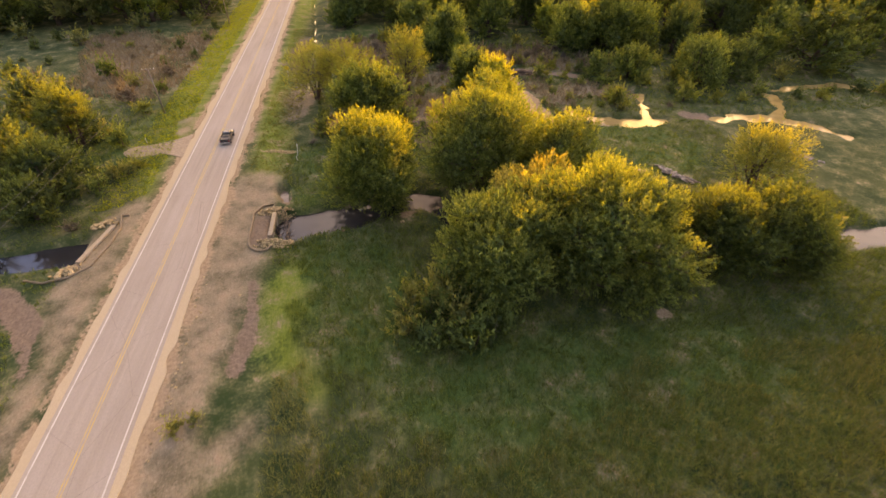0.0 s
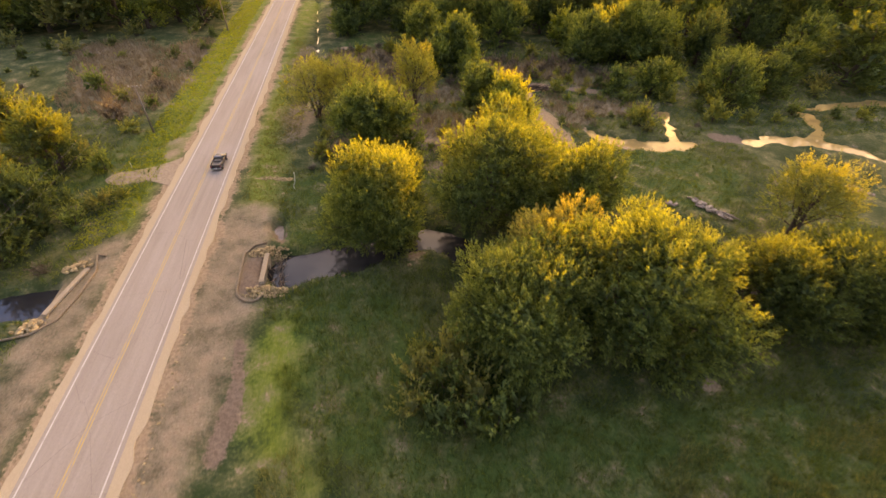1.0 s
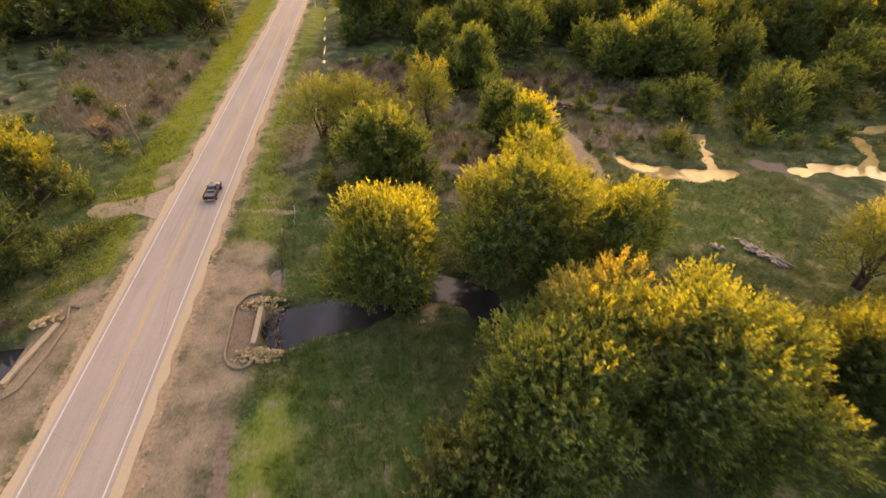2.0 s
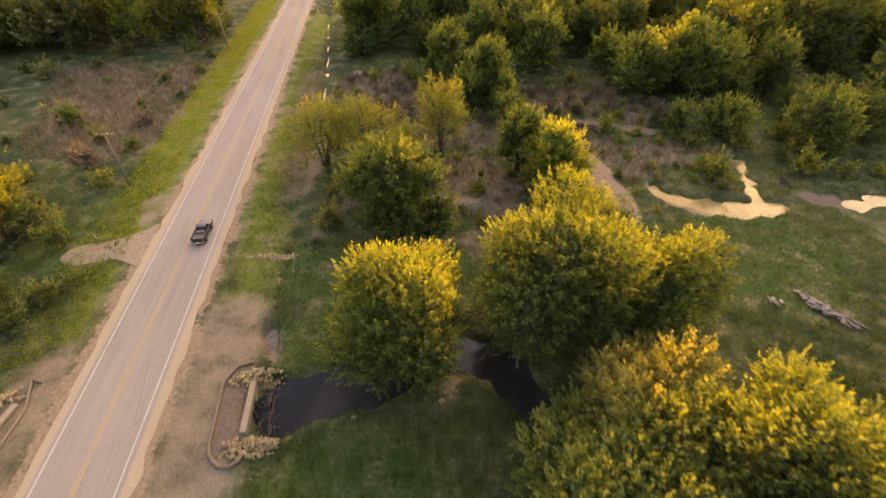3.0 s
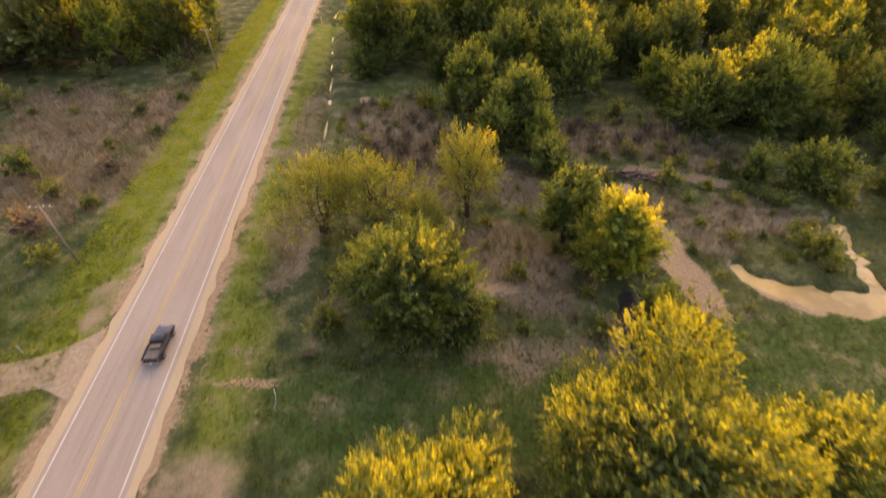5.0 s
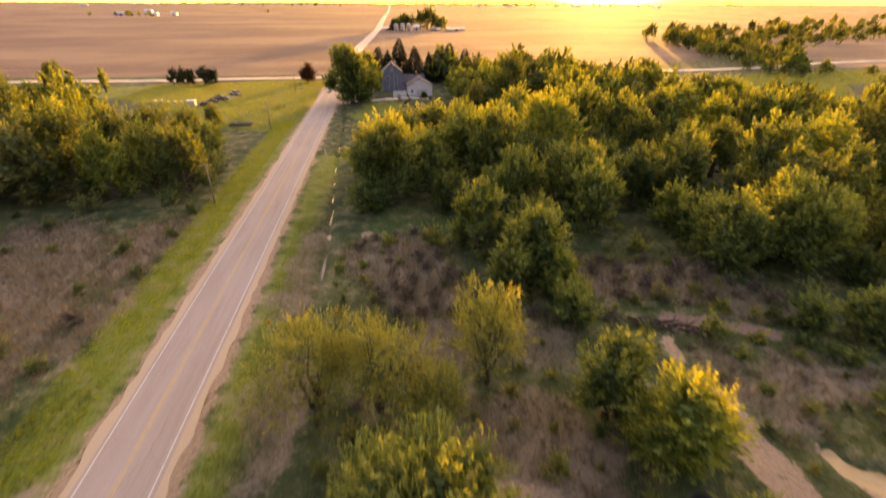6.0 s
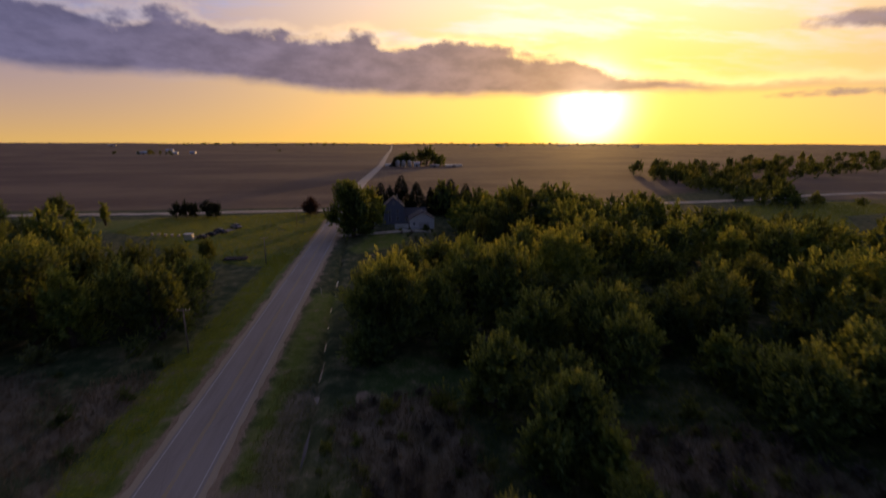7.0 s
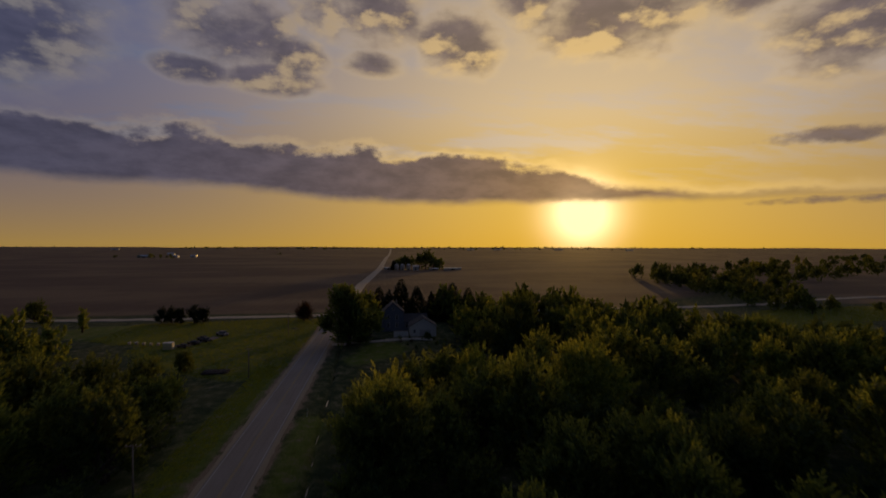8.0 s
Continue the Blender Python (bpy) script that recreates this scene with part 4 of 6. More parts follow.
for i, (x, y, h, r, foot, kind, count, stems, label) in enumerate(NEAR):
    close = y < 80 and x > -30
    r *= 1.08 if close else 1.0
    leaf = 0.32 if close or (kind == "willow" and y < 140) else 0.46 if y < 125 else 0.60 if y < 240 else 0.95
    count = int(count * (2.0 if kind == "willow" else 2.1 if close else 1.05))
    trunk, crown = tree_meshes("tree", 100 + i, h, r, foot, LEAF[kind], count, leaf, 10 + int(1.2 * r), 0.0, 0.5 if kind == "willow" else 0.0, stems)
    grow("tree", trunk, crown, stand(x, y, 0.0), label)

# shapes for the woods
WOOD = []
for i, (h, r, foot, kind, count, label) in enumerate([
        (13.0, 6.3, 0.6, "green", 3600, "green broadleaf tree in the wood"),
        (14.0, 5.7, 0.8, "green", 3400, "tall green broadleaf tree in the wood"),
        (11.0, 6.4, 0.4, "dark", 3400, "dark green broadleaf tree in the wood"),
        (12.5, 5.2, 0.8, "willow", 2800, "yellowish green broadleaf tree in the wood"),
        (12.0, 6.0, 0.4, "lime", 3300, "fresh green broadleaf tree in the wood"),
        (10.0, 5.4, 0.4, "grey", 2900, "dull grey-green tree in the wood"),
        (14.5, 6.6, 0.8, "dark", 3700, "broad dark green tree in the wood"),
        (12.6, 5.0, 0.6, "green", 2900, "narrow green broadleaf tree in the wood")]):
    trunk, crown = tree_meshes("tree", 300 + i, h, r, foot, LEAF[kind], count, 0.66, 15, 0.0, 0.0, 1 + i % 2)
    WOOD.append((trunk, crown, label, r))
FARTREE = []
for i, (kind, label) in enumerate((("green", "green tree on the distant fields"), ("dark", "dark green tree on the distant fields"), ("willow", "yellowish tree on the distant fields"))):
    trunk, crown = tree_meshes("tree", 340 + i, 11.0, 5.6, 0.5, LEAF[kind], 480, 1.4, 10)
    FARTREE.append((trunk, crown, label, 5.6))
SHRUB = []
for i, (kind, count, label) in enumerate((("green", 440, "low green shrub in the marsh"), ("grey", 440, "low grey-green shrub in the marsh"), ("willow", 520, "low yellowish shrub in the marsh"), ("dark", 440, "low dark green shrub in the marsh"), ("brush", 460, "low grey-brown leafless brush in the marsh"))):
    trunk, crown = tree_meshes("shrub", 360 + i, 2.2, 1.6, 0.05, LEAF[kind], int(count * 1.05), 0.34, 5, 0.0, 0.0, 2)
    SHRUB.append((trunk, crown, label, 1.6))


def planted(kinds, spots, group, name="tree", low=0.8, high=1.25, seed=5, weights=None, tallest=None):
    """One prototype of each kind where it first stands; the others are copies."""
    rng = random.Random(seed)
    first = {}
    for x, y, s in spots:
        k = rng.choices(range(len(kinds)), weights)[0]
        trunk, crown, label, _ = kinds[k]
        size, tall = s * rng.uniform(low, high), rng.uniform(0.85, 1.15)
        if tallest:
            size = min(size, tallest(x, y) / (13.5 * tall))
            if size < 0.3:
                continue
        m = stand(x, y, rng.uniform(0, 6.28), size, tall, 0.05)
        if k in first:
            copy_thing(first[k], m)
        else:
            first[k] = grow(name, trunk, crown, Matrix.Identity(4), label, name, group)
            first[k].matrix_basis = m


def scatter(area, gap, seed, keep=lambda x, y: True, taken=()):
    """Places in a box (x0, y0, x1, y1), no two closer than gap."""
    rng = random.Random(seed)
    got, near = [], list(taken)
    x0, y0, x1, y1 = area
    for _ in range(int((x1 - x0) * (y1 - y0) / gap ** 2 * 6)):
        x, y = rng.uniform(x0, x1), rng.uniform(y0, y1)
        if keep(x, y) and all((x - a) ** 2 + (y - b) ** 2 > gap * gap for a, b in near):
            near.append((x, y))
            got.append((x, y, 1.0))
    return got


def within(poly):
    def test(x, y):
        odd = False
        for (ax, ay), (bx, by) in zip(poly, poly[1:] + poly[:1]):
            if (ay > y) != (by > y) and x < (bx - ax) * (y - ay) / (by - ay) + ax:
                odd = not odd
        return odd
    return test


NEAR_XY = [(t[0], t[1]) for t in NEAR]
RIGHT = within([(-7, 176), (8, 160), (15, 150), (30, 141), (55, 138), (66, 133), (85, 117), (105, 110), (150, 108), (240, 160), (250, 215), (190, 225), (140, 232), (136, 262), (120, 285), (70, 262), (42, 240), (26, 216), (8, 204), (-6, 196)])
LEFT = within([(-95, 166), (-57, 171), (-46, 176), (-43, 193), (-52, 226), (-75, 236), (-92, 268), (-125, 262), (-190, 235), (-190, 166)])
right_wood = scatter((-10, 105, 250, 290), 9.2, 11, RIGHT, NEAR_XY)
left_wood = scatter((-190, 160, -40, 270), 8.2, 12, LEFT, NEAR_XY)
back_wood = scatter((30, 262, 118, 345), 9.5, 13, within([(34, 276), (60, 266), (118, 288), (118, 335), (60, 345), (30, 330)]))
planted(WOOD, [p for p in right_wood if p[1] < 215 and p[0] < 140], "trees of the wood", low=0.65, high=1.25, weights=(5, 3, 3, 1, 3, 1, 3, 3), tallest=lambda x, y: 99 if x > 62 else max(5.0, 0.165 * (296 - y)))
# dark-leaved kinds weighted up, putting the dim left side into leaf colour
planted(WOOD, [p for p in left_wood if p[0] > -110 and p[1] < 225], "trees of the wood across the road", low=0.95, high=1.35, seed=6, weights=(3, 2, 6, 1, 1, 2, 5, 2), tallest=lambda x, y: 99 if x < -105 else max(4.0, 0.20 * (262 - y)))


def far_wood(name, label, spots, kinds, seed, low=0.8, high=1.25):
    """Trees too far off to count, as one mesh of the kinds' crowns and trunks for each kind of leaf."""
    rng = random.Random(seed)
    heaps = {}
    for x, y, s in spots:
        trunk, crown, _, _ = rng.choice(kinds)
        m = np.array(stand(x, y, rng.uniform(0, 6.28), s * rng.uniform(low, high), rng.uniform(0.8, 1.2), 0.05))
        heaps.setdefault(crown.name, (crown, []))[1].append(m)
    for crown, places in heaps.values():
        co = np.empty(len(crown.vertices) * 3)
        crown.vertices.foreach_get("co", co)
        co = np.c_[co.reshape(-1, 3), np.ones(len(co) // 3)]
        v = np.concatenate([co @ m.T for m in places])[:, :3]
        k = len(v) // 4
        me = bpy.data.meshes.new(name)
        me.vertices.add(4 * k)
        me.vertices.foreach_set("co", v.ravel())
        me.loops.add(4 * k)
        me.loops.foreach_set("vertex_index", np.arange(4 * k))
        me.polygons.add(k)
        me.polygons.foreach_set("loop_start", np.arange(k) * 4)
        me.update(calc_edges=True)
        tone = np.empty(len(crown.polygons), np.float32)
        crown.attributes["leaf_tone"].data.foreach_get("value", tone)
        me.attributes.new("leaf_tone", "FLOAT", "FACE").data.foreach_set("value", np.tile(tone, len(places)))
        me.materials.append(crown.materials[0])
        tagged(new(name, me), label, "trees", "", "stuff")


MIDTREE = []
for i, (h, r, kind) in enumerate(((13.0, 5.4, "green"), (14.0, 5.0, "dark"), (12.0, 4.8, "lime"))):
    MIDTREE.append((*tree_meshes("tree", 350 + i, h, r * 1.15, 0.3, LEAF[kind], 700, 1.3, 14), "", r))
DOT = []
for i, kind in enumerate(("green", "dark")):
    DOT.append((*tree_meshes("tree", 346 + i, 7.0, 7.0, 0.0, LEAF[kind], 56, 5.0, 5), "", 7.0))
far_wood("distant_wood", "dense green wood in the distance", [p for p in right_wood if not (p[1] < 215 and p[0] < 140) and p[0] > 62] + back_wood, MIDTREE, 31)
far_wood("distant_wood", "dense green wood in the distance across the road", [p for p in left_wood if not (p[0] > -110 and p[1] < 225) and p[0] < -104], MIDTREE, 32)
far_wood("hedge_trees", "hedge of distant trees between fields", scatter((225, 330, 420, 600), 13, 14, within([(232, 345), (258, 345), (300, 400), (345, 470), (330, 570), (290, 580), (262, 455), (240, 385)])), FARTREE, 33)
far_wood("hedge_trees", "dark belt of trees across the far fields", scatter((240, 430, 760, 780), 27, 17, within([(262, 470), (340, 455), (430, 520), (620, 620), (740, 660), (740, 730), (560, 745), (430, 715), (300, 640)])), FARTREE[1:2], 36, 0.9, 1.5)
far_wood("hedge_trees", "far hedge of trees across the fields", scatter((420, 600, 1500, 1500), 34, 15, lambda x, y: abs(y - (0.62 * x + 380 + 70 * math.sin(x / 90))) < 42), FARTREE, 34, 0.9, 1.5)
far_wood("horizon_trees", "low dark tree line on the horizon", scatter((-3600, 3200, 3200, 4600), 95, 16, lambda x, y: float(lumps(x, y, 420, 77)) > 0.0), DOT, 35, 0.7, 1.3)
planted(FARTREE, [(-623, 1366, 0.8), (-600, 1372, 0.9), (-588, 1368, 0.8), (-574, 1372, 0.9), (-560, 1374, 0.7), (-606, 1392, 1.0), (-545, 1360, 0.7), (-520, 1310, 0.6), (-700, 1400, 0.8), (-748, 1500, 0.8), (-380, 1814, 1.0), (-372, 1816, 0.8), (-1150, 1500, 1.2), (-1190, 1520, 1.1), (-1230, 1515, 1.1)], "trees of the far farm", seed=10)
planted(FARTREE, [(18, 806, 1.3), (28, 812, 1.4), (36, 815, 1.3), (24, 824, 1.4), (64, 818, 1.6), (76, 815, 1.5), (86, 822, 1.3), (55, 828, 1.4)], "trees of the next farm", seed=11, low=0.9, high=1.1, weights=(2, 3, 0))
planted(FARTREE, [(150, 336, 0.9), (262, 350, 0.8), (270, 344, 0.7), (282, 352, 0.8), (300, 340, 0.7), (246, 332, 0.6)], "trees along the lane", seed=12)
planted(WOOD, [(-176, 352, 0.8), (-190, 330, 1.0), (-205, 318, 1.0), (-62, 248, 0.6), (-150, 292, 0.9), (-165, 280, 1.0), (34, 270, 0.8), (38, 262, 0.8), (44, 256, 0.9), (52, 262, 0.9), (30, 248, 0.55), (24, 242, 0.5), (18, 279, 0.28)], "trees by the yards", seed=13)
firs = [fir_meshes(400 + i, 8.2, w, 2200, 0.85, LEAF["fir"]) for i, w in enumerate((3.3, 2.5, 3.0))]
for i, (x, y, s) in enumerate([(-2, 324, 2.1), (4, 321, 2.4), (10, 327, 2.2), (16, 322, 2.0), (23, 327, 2.3), (29, 322, 2.1), (36, 328, 2.2), (-16, 335, 1.9), (44, 332, 2.1), (12, 800, 1.6)]):
    grow("fir", *firs[i % 3], stand(x + 1.5 * math.sin(i * 5.1), y + 2.0 * math.cos(i * 3.7), i, s * (1 + 0.2 * math.sin(i * 4.3))), "dark tall conifer behind the farmhouse" if i < 8 else "dark conifer at the distant farm", "tree", "conifers")
for i, (x, y, h, r) in enumerate([(-110.5, 341, 7.4, 3.0), (-106, 342, 7.6, 2.8), (-101.5, 341, 7.2, 2.7), (-94.5, 340, 9.0, 3.9), (-91, 342, 7.4, 2.8)]):
    trunk, crown = tree_meshes("tree", 410 + i, h, r, 0.2, LEAF["fir"], 1600, 0.6, 10)
    grow("juniper", trunk, crown, stand(x, y), "dark bushy evergreen beside the lane", "tree", "evergreens by the lane")
trunk, crown = tree_meshes("tree", 420, 9.0, 4.4, 0.4, LEAF["plum"], 3600, 0.6, 14)
grow("tree", trunk, crown, stand(-41.2, 342.5), "round dark purple ornamental tree at the crossroad")
for i, (x, y, h) in enumerate([(-134.5, 320, 11.0), (-149, 320, 10.0)]):
    trunk, crown = tree_meshes("tree", 430 + i, h, 2.2, 0.3, LEAF["lime"], 1500, 0.7, 9)
    grow("poplar", trunk, crown, stand(x, y), "slim yellow-green poplar by the lane", "tree", "poplars")

# undergrowth
def open_marsh(x, y):
    return flank(x, y) > 12 and not RIGHT(x, y) and float(land(np.array([x]), np.array([y]))[0]) > -1.2 and float(inside_by(x, y, *DIRT, *SAND, *MUD)) < -0.8 and float(inside_by(x, y, *POOLS)) < -2.6


planted(SHRUB, scatter((-8, 84, 62, 150), 4.2, 21, lambda x, y: open_marsh(x, y) and float(inside_by(x, y, *LUSH)) < 0), "marsh shrubs", "shrub", 0.5, 1.2, 22, (3, 3, 2, 2, 3))
planted(SHRUB, scatter((-6, 120, 60, 150), 3.4, 30, lambda x, y: open_marsh(x, y) and float(inside_by(x, y, *DRY)) > -1), "marsh brush", "shrub", 0.5, 1.1, 31, (0, 1, 0, 0, 6))
planted(SHRUB, scatter((55, 92, 125, 122), 5.0, 23, open_marsh), "marsh shrubs", "shrub", 0.5, 1.3, 24)
planted(SHRUB, scatter((-100, 62, -40, 175), 7.5, 25, lambda x, y: open_marsh(x, y) and not LEFT(x, y)), "marsh shrubs", "shrub", 0.6, 1.4, 26, (3, 1, 1, 4, 1))
planted(SHRUB, [(5.2, 37.8, 1.1), (7.6, 36.2, 1.2), (10, 35.4, 1.3), (12.6, 35.2, 1.2), (14.6, 36.0, 1.1), (8.0, 39.5, 1.3), (5.4, 41.5, 1.0), (6.6, 44.4, 1.1), (9.4, 42.0, 1.2), (11.2, 38.4, 1.3), (36, 39, 1.0), (40, 41, 1.2), (62, 44, 1.4), (-17.2, 29.2, 0.5), (-15.8, 29.8, 0.4), (-38.0, 79, 0.8), (-40, 78, 0.9), (-37, 81, 0.7), (24, 85, 0.8), (33, 84, 1.4), (35, 83, 1.2)], "shrubs by the willows", "shrub", 0.9, 1.15, 27, (2, 4, 1, 2, 0))
planted(SHRUB, scatter((-8, 255, 30, 284), 4.0, 28, lambda x, y: float(inside_by(x, y, *MOWN)) < -1 and y < 280 and x > 0), "yard shrubs", "shrub", 0.4, 0.9, 29)

# ---------------------------------------------------------------- grass


def sward(name, label, area, per_m2, height, width, mat, seed, keep, blades=4, lean=0.35):
    rng = np.random.default_rng(seed)
    x0, y0, x1, y1 = area
    n = int((x1 - x0) * (y1 - y0) * per_m2)
    x, y = rng.uniform(x0, x1, n), rng.uniform(y0, y1, n)
    ok = keep(x, y)
    x, y = x[ok], y[ok]
    z = land(x, y)
    n = len(x)
    foot = np.stack([x, y, z - 0.05], 1)[:, None, :] + rng.normal(size=(n, blades, 3)) * np.array([0.16, 0.16, 0])
    tip = foot + np.concatenate([rng.normal(size=(n, blades, 2)) * lean * height, height * rng.uniform(0.55, 1.25, (n, blades, 1))], 2)
    a = rng.uniform(0, math.pi, (n, blades, 1))
    side = np.concatenate([np.cos(a), np.sin(a), np.zeros_like(a)], 2) * width * 0.5
    v = np.stack([foot - side, foot + side, tip], 2).reshape(-1, 3)
    k = len(v) // 3
    me = bpy.data.meshes.new(name)
    me.vertices.add(3 * k)
    me.vertices.foreach_set("co", v.ravel())
    me.loops.add(3 * k)
    me.loops.foreach_set("vertex_index", np.arange(3 * k))
    me.polygons.add(k)
    me.polygons.foreach_set("loop_start", np.arange(k) * 3)
    me.update(calc_edges=True)
    me.attributes.new("leaf_tone", "FLOAT", "FACE").data.foreach_set("value", rng.uniform(0, 1, k).astype(np.float32))
    me.materials.append(mat)
    return tagged(new(name, me), label, "grass", "", "stuff")


def bare(x, y):
    return inside_by(x, y, *DIRT, *SAND, *MUD)


def meadow_ok(x, y):
    return (bare(x, y) < -0.5) & (land(x, y) > -1.3) & (flank(x, y) > 7.5)


sward("tall_grass", "tall dark green meadow grass with pale tips", (-13, 12, 78, 58), 7.2, 0.75, 0.07, GRASS, 51, lambda x, y: meadow_ok(x, y) & (x + 0.2 * y + 3.0 * lumps(x, y, 6, 65) + 1.6 * lumps(x, y, 2.2, 66) > 1.2))
SEED = leafy("seed_heads", (0.25, 0.265, 0.11), (0.06, 0.09, 0.034), 0.25, 0.0)
sward("seed_grass", "pale seeding grass in the near meadow", (-9, 12, 72, 42), 9.0, 0.95, 0.06, SEED, 59, lambda x, y: meadow_ok(x, y) & (lumps(x, y, 9, 63) + 0.6 * lumps(x, y, 3, 64) > (y - 29) / 9.0))
sward("bank_grass", "rank green grass on the creek banks", (-12, 58, 72, 86), 4.0, 0.55, 0.08, GRASS, 52, meadow_ok)
sward("verge_grass", "short yellowish grass of the road verge", (-40, 68, -31, 250), 8.0, 0.32, 0.08, leafy("verge_blade", (0.21, 0.27, 0.028), (0.125, 0.175, 0.017), 0.45, 0.0), 53, meadow_ok)
sward("verge_grass", "short yellowish grass of the road verge", (-19, 74, -11, 160), 5.0, 0.35, 0.07, leafy("verge_blade_east", (0.15, 0.150, 0.050), (0.058, 0.074, 0.022), 0.3, 0.0), 54, meadow_ok)
LAWN = leafy("lawn_blade", (0.17, 0.215, 0.036), (0.09, 0.135, 0.02), 0.45, 0.0)
sward("yard_grass", "sunlit yellow-green grass of the farm yard", (-120, 236, -31, 350), 2.0, 0.4, 0.14, LAWN, 67, lambda x, y: (inside_by(x, y, *MOWN) > -1.0) & (inside_by(x, y, [(-79, 284, 3.2), (-71, 303, 3.2)]) < 0) & (y < 352 - 0.02 * np.abs(x)))
sward("yard_grass", "sunlit yellow-green grass beside the lane", (160, 236, 330, 362), 0.9, 0.5, 0.2, LAWN, 68, lambda x, y: inside_by(x, y, *MOWN) > -1.0)
sward("dry_reeds", "dry tan reeds and dead stalks in the marsh", (-90, 105, -40, 172), 2.2, 1.25, 0.10, REED, 55, lambda x, y: inside_by(x, y, *DRY) > -2.0 + 2 * lumps(x, y, 6, 61), 4, 0.2)
sward("dry_reeds", "dry tan reeds and dead stalks before the wood", (-8, 88, 64, 152), 2.4, 1.1, 0.09, REED, 56, lambda x, y: (inside_by(x, y, *DRY) > -1.0 + 2 * lumps(x, y, 6, 62)) & meadow_ok(x, y), 4, 0.25)
sward("marsh_grass", "rough green marsh grass", (-8, 86, 125, 150), 2.2, 0.6, 0.09, GRASS, 57, lambda x, y: (inside_by(x, y, *DRY) < 0.5) & meadow_ok(x, y))
sward("marsh_grass", "rough green marsh grass", (-75, 24, -33, 112), 2.2, 0.6, 0.09, GRASS, 58, meadow_ok)

# ---------------------------------------------------------------- culvert, stones and creek clutter


def stone_mesh(seed, mat, name="stone"):
    rng = random.Random(seed)
    bm = bmesh.new()
    bmesh.ops.create_icosphere(bm, subdivisions=1, radius=0.5)
    for v in bm.verts:
        v.co *= rng.uniform(0.72, 1.12) if mat is ROCK else rng.uniform(0.55, 1.25)
        v.co.z *= 0.72 if mat is ROCK else 0.45
    me = bpy.data.meshes.new(name)
    bm.to_mesh(me)
    bm.free()
    me.materials.append(mat)
    return me


STONES = [stone_mesh(700 + i, ROCK) for i in range(6)]
RUBBLES = [stone_mesh(720 + i, RUBBLE) for i in range(5)]


def heap(label, chain, count, low, high, seed, kinds, lift=0.0, category="rocks", name="riprap"):
    """Loose stones lying along a chain of discs."""
    rng = random.Random(seed)
    cx, cy = chain[0][0], chain[0][1]
    top = thing(name, Matrix.Translation((cx, cy, land_at(cx, cy))), label, category)
    for _ in range(count):
        k = rng.randrange(len(chain) - 1) if len(chain) > 1 else 0
        a, c = chain[k], chain[min(k + 1, len(chain) - 1)]
        t, w, r = rng.random(), rng.uniform(0, 6.28), math.sqrt(rng.random())
        rad = a[2] + (c[2] - a[2]) * t
        x, y = a[0] + (c[0] - a[0]) * t + rad * r * math.cos(w), a[1] + (c[1] - a[1]) * t + rad * r * math.sin(w)
        s = rng.uniform(low, high)
        z = max(land_at(x, y), WATER_Z - 0.2) + s * 0.18 + lift * (1 - r) * rng.random()
        m = Matrix.Translation((x - cx, y - cy, z - top.matrix_basis.translation.z)) @ Euler((rng.uniform(-.5, .5), rng.uniform(-.5, .5), rng.uniform(0, 6.3))).to_matrix().to_4x4() @ Matrix.Diagonal((s * rng.uniform(.8, 1.4), s * rng.uniform(.8, 1.2), s, 1))
        piece("stone", rng.choice(kinds), top, "", m)
    return top


def bent(points, radius, mat, name, parent, label="", sides=7):
    v, f = tube(points, [radius] * len(points), sides)
    return piece(name, mesh(name, v, f, mat, True), parent, label)


def culvert(x, y0, y1, out, label):
    """A concrete headwall with a dark box opening under its cap; out: +1 if the water leaves eastward."""
    ob = thing("culvert", Matrix.Translation((x, (y0 + y1) / 2, 0)), label, "culvert")
    half = (y1 - y0) / 2
    part("cap", box(0, 0, -0.06, 0.62, 2 * half, 0.30, 0.05), CONCRETE, ob, "pale concrete cap")
    for s in (-1, 1):
        part("headwall", box(0.04 * out, s * (half * 0.72), -1.2, 0.5, half * 0.56, 2.02, 0.03), CONCRETE, ob)
    part("lintel", box(0.02 * out, 0, -0.42, 0.48, half * 0.88, 0.46, 0.03), CONCRETE, ob)
    part("opening", box(-0.62 * out, 0, -1.45, 0.8, half * 0.88, 1.6), DARK, ob, "dark culvert mouth")
    return ob


culvert(-12.15, 57.6, 63.1, 1, "pale concrete box culvert headwall at the creek outlet")
west = culvert(0, 55.2, 63.2, -1, "pale concrete box culvert headwall at the creek inlet")
west.matrix_basis = pose(-35.3, 59.2, 0, 0, 0, -12)
heap("heap of pale limestone riprap at the culvert's end", [(-14.0, 63.5, 0.9), (-12.0, 64.0, 1.1), (-10.0, 63.7, 0.9)], 230, 0.2, 0.44, 81, STONES, 0.5)
heap("heap of pale limestone riprap at the culvert's end", [(-13.3, 56.2, 1.0), (-11.3, 56.4, 1.2), (-9.5, 56.6, 0.9)], 250, 0.2, 0.44, 82, STONES, 0.5)
heap("scattered limestone riprap on the creek inlet", [(-35.0, 64.2, 1.1), (-37.2, 63.4, 1.0)], 40, 0.35, 0.8, 83, STONES, 0.3)
heap("scattered limestone riprap on the creek inlet", [(-36.0, 54.6, 1.1), (-38.2, 53.8, 1.0)], 45, 0.35, 0.8, 84, STONES, 0.3)
sock = thing("filter_sock", Matrix.Translation((0, 0, 0)), "brown sediment filter sock laid round the culvert", "erosion barrier")
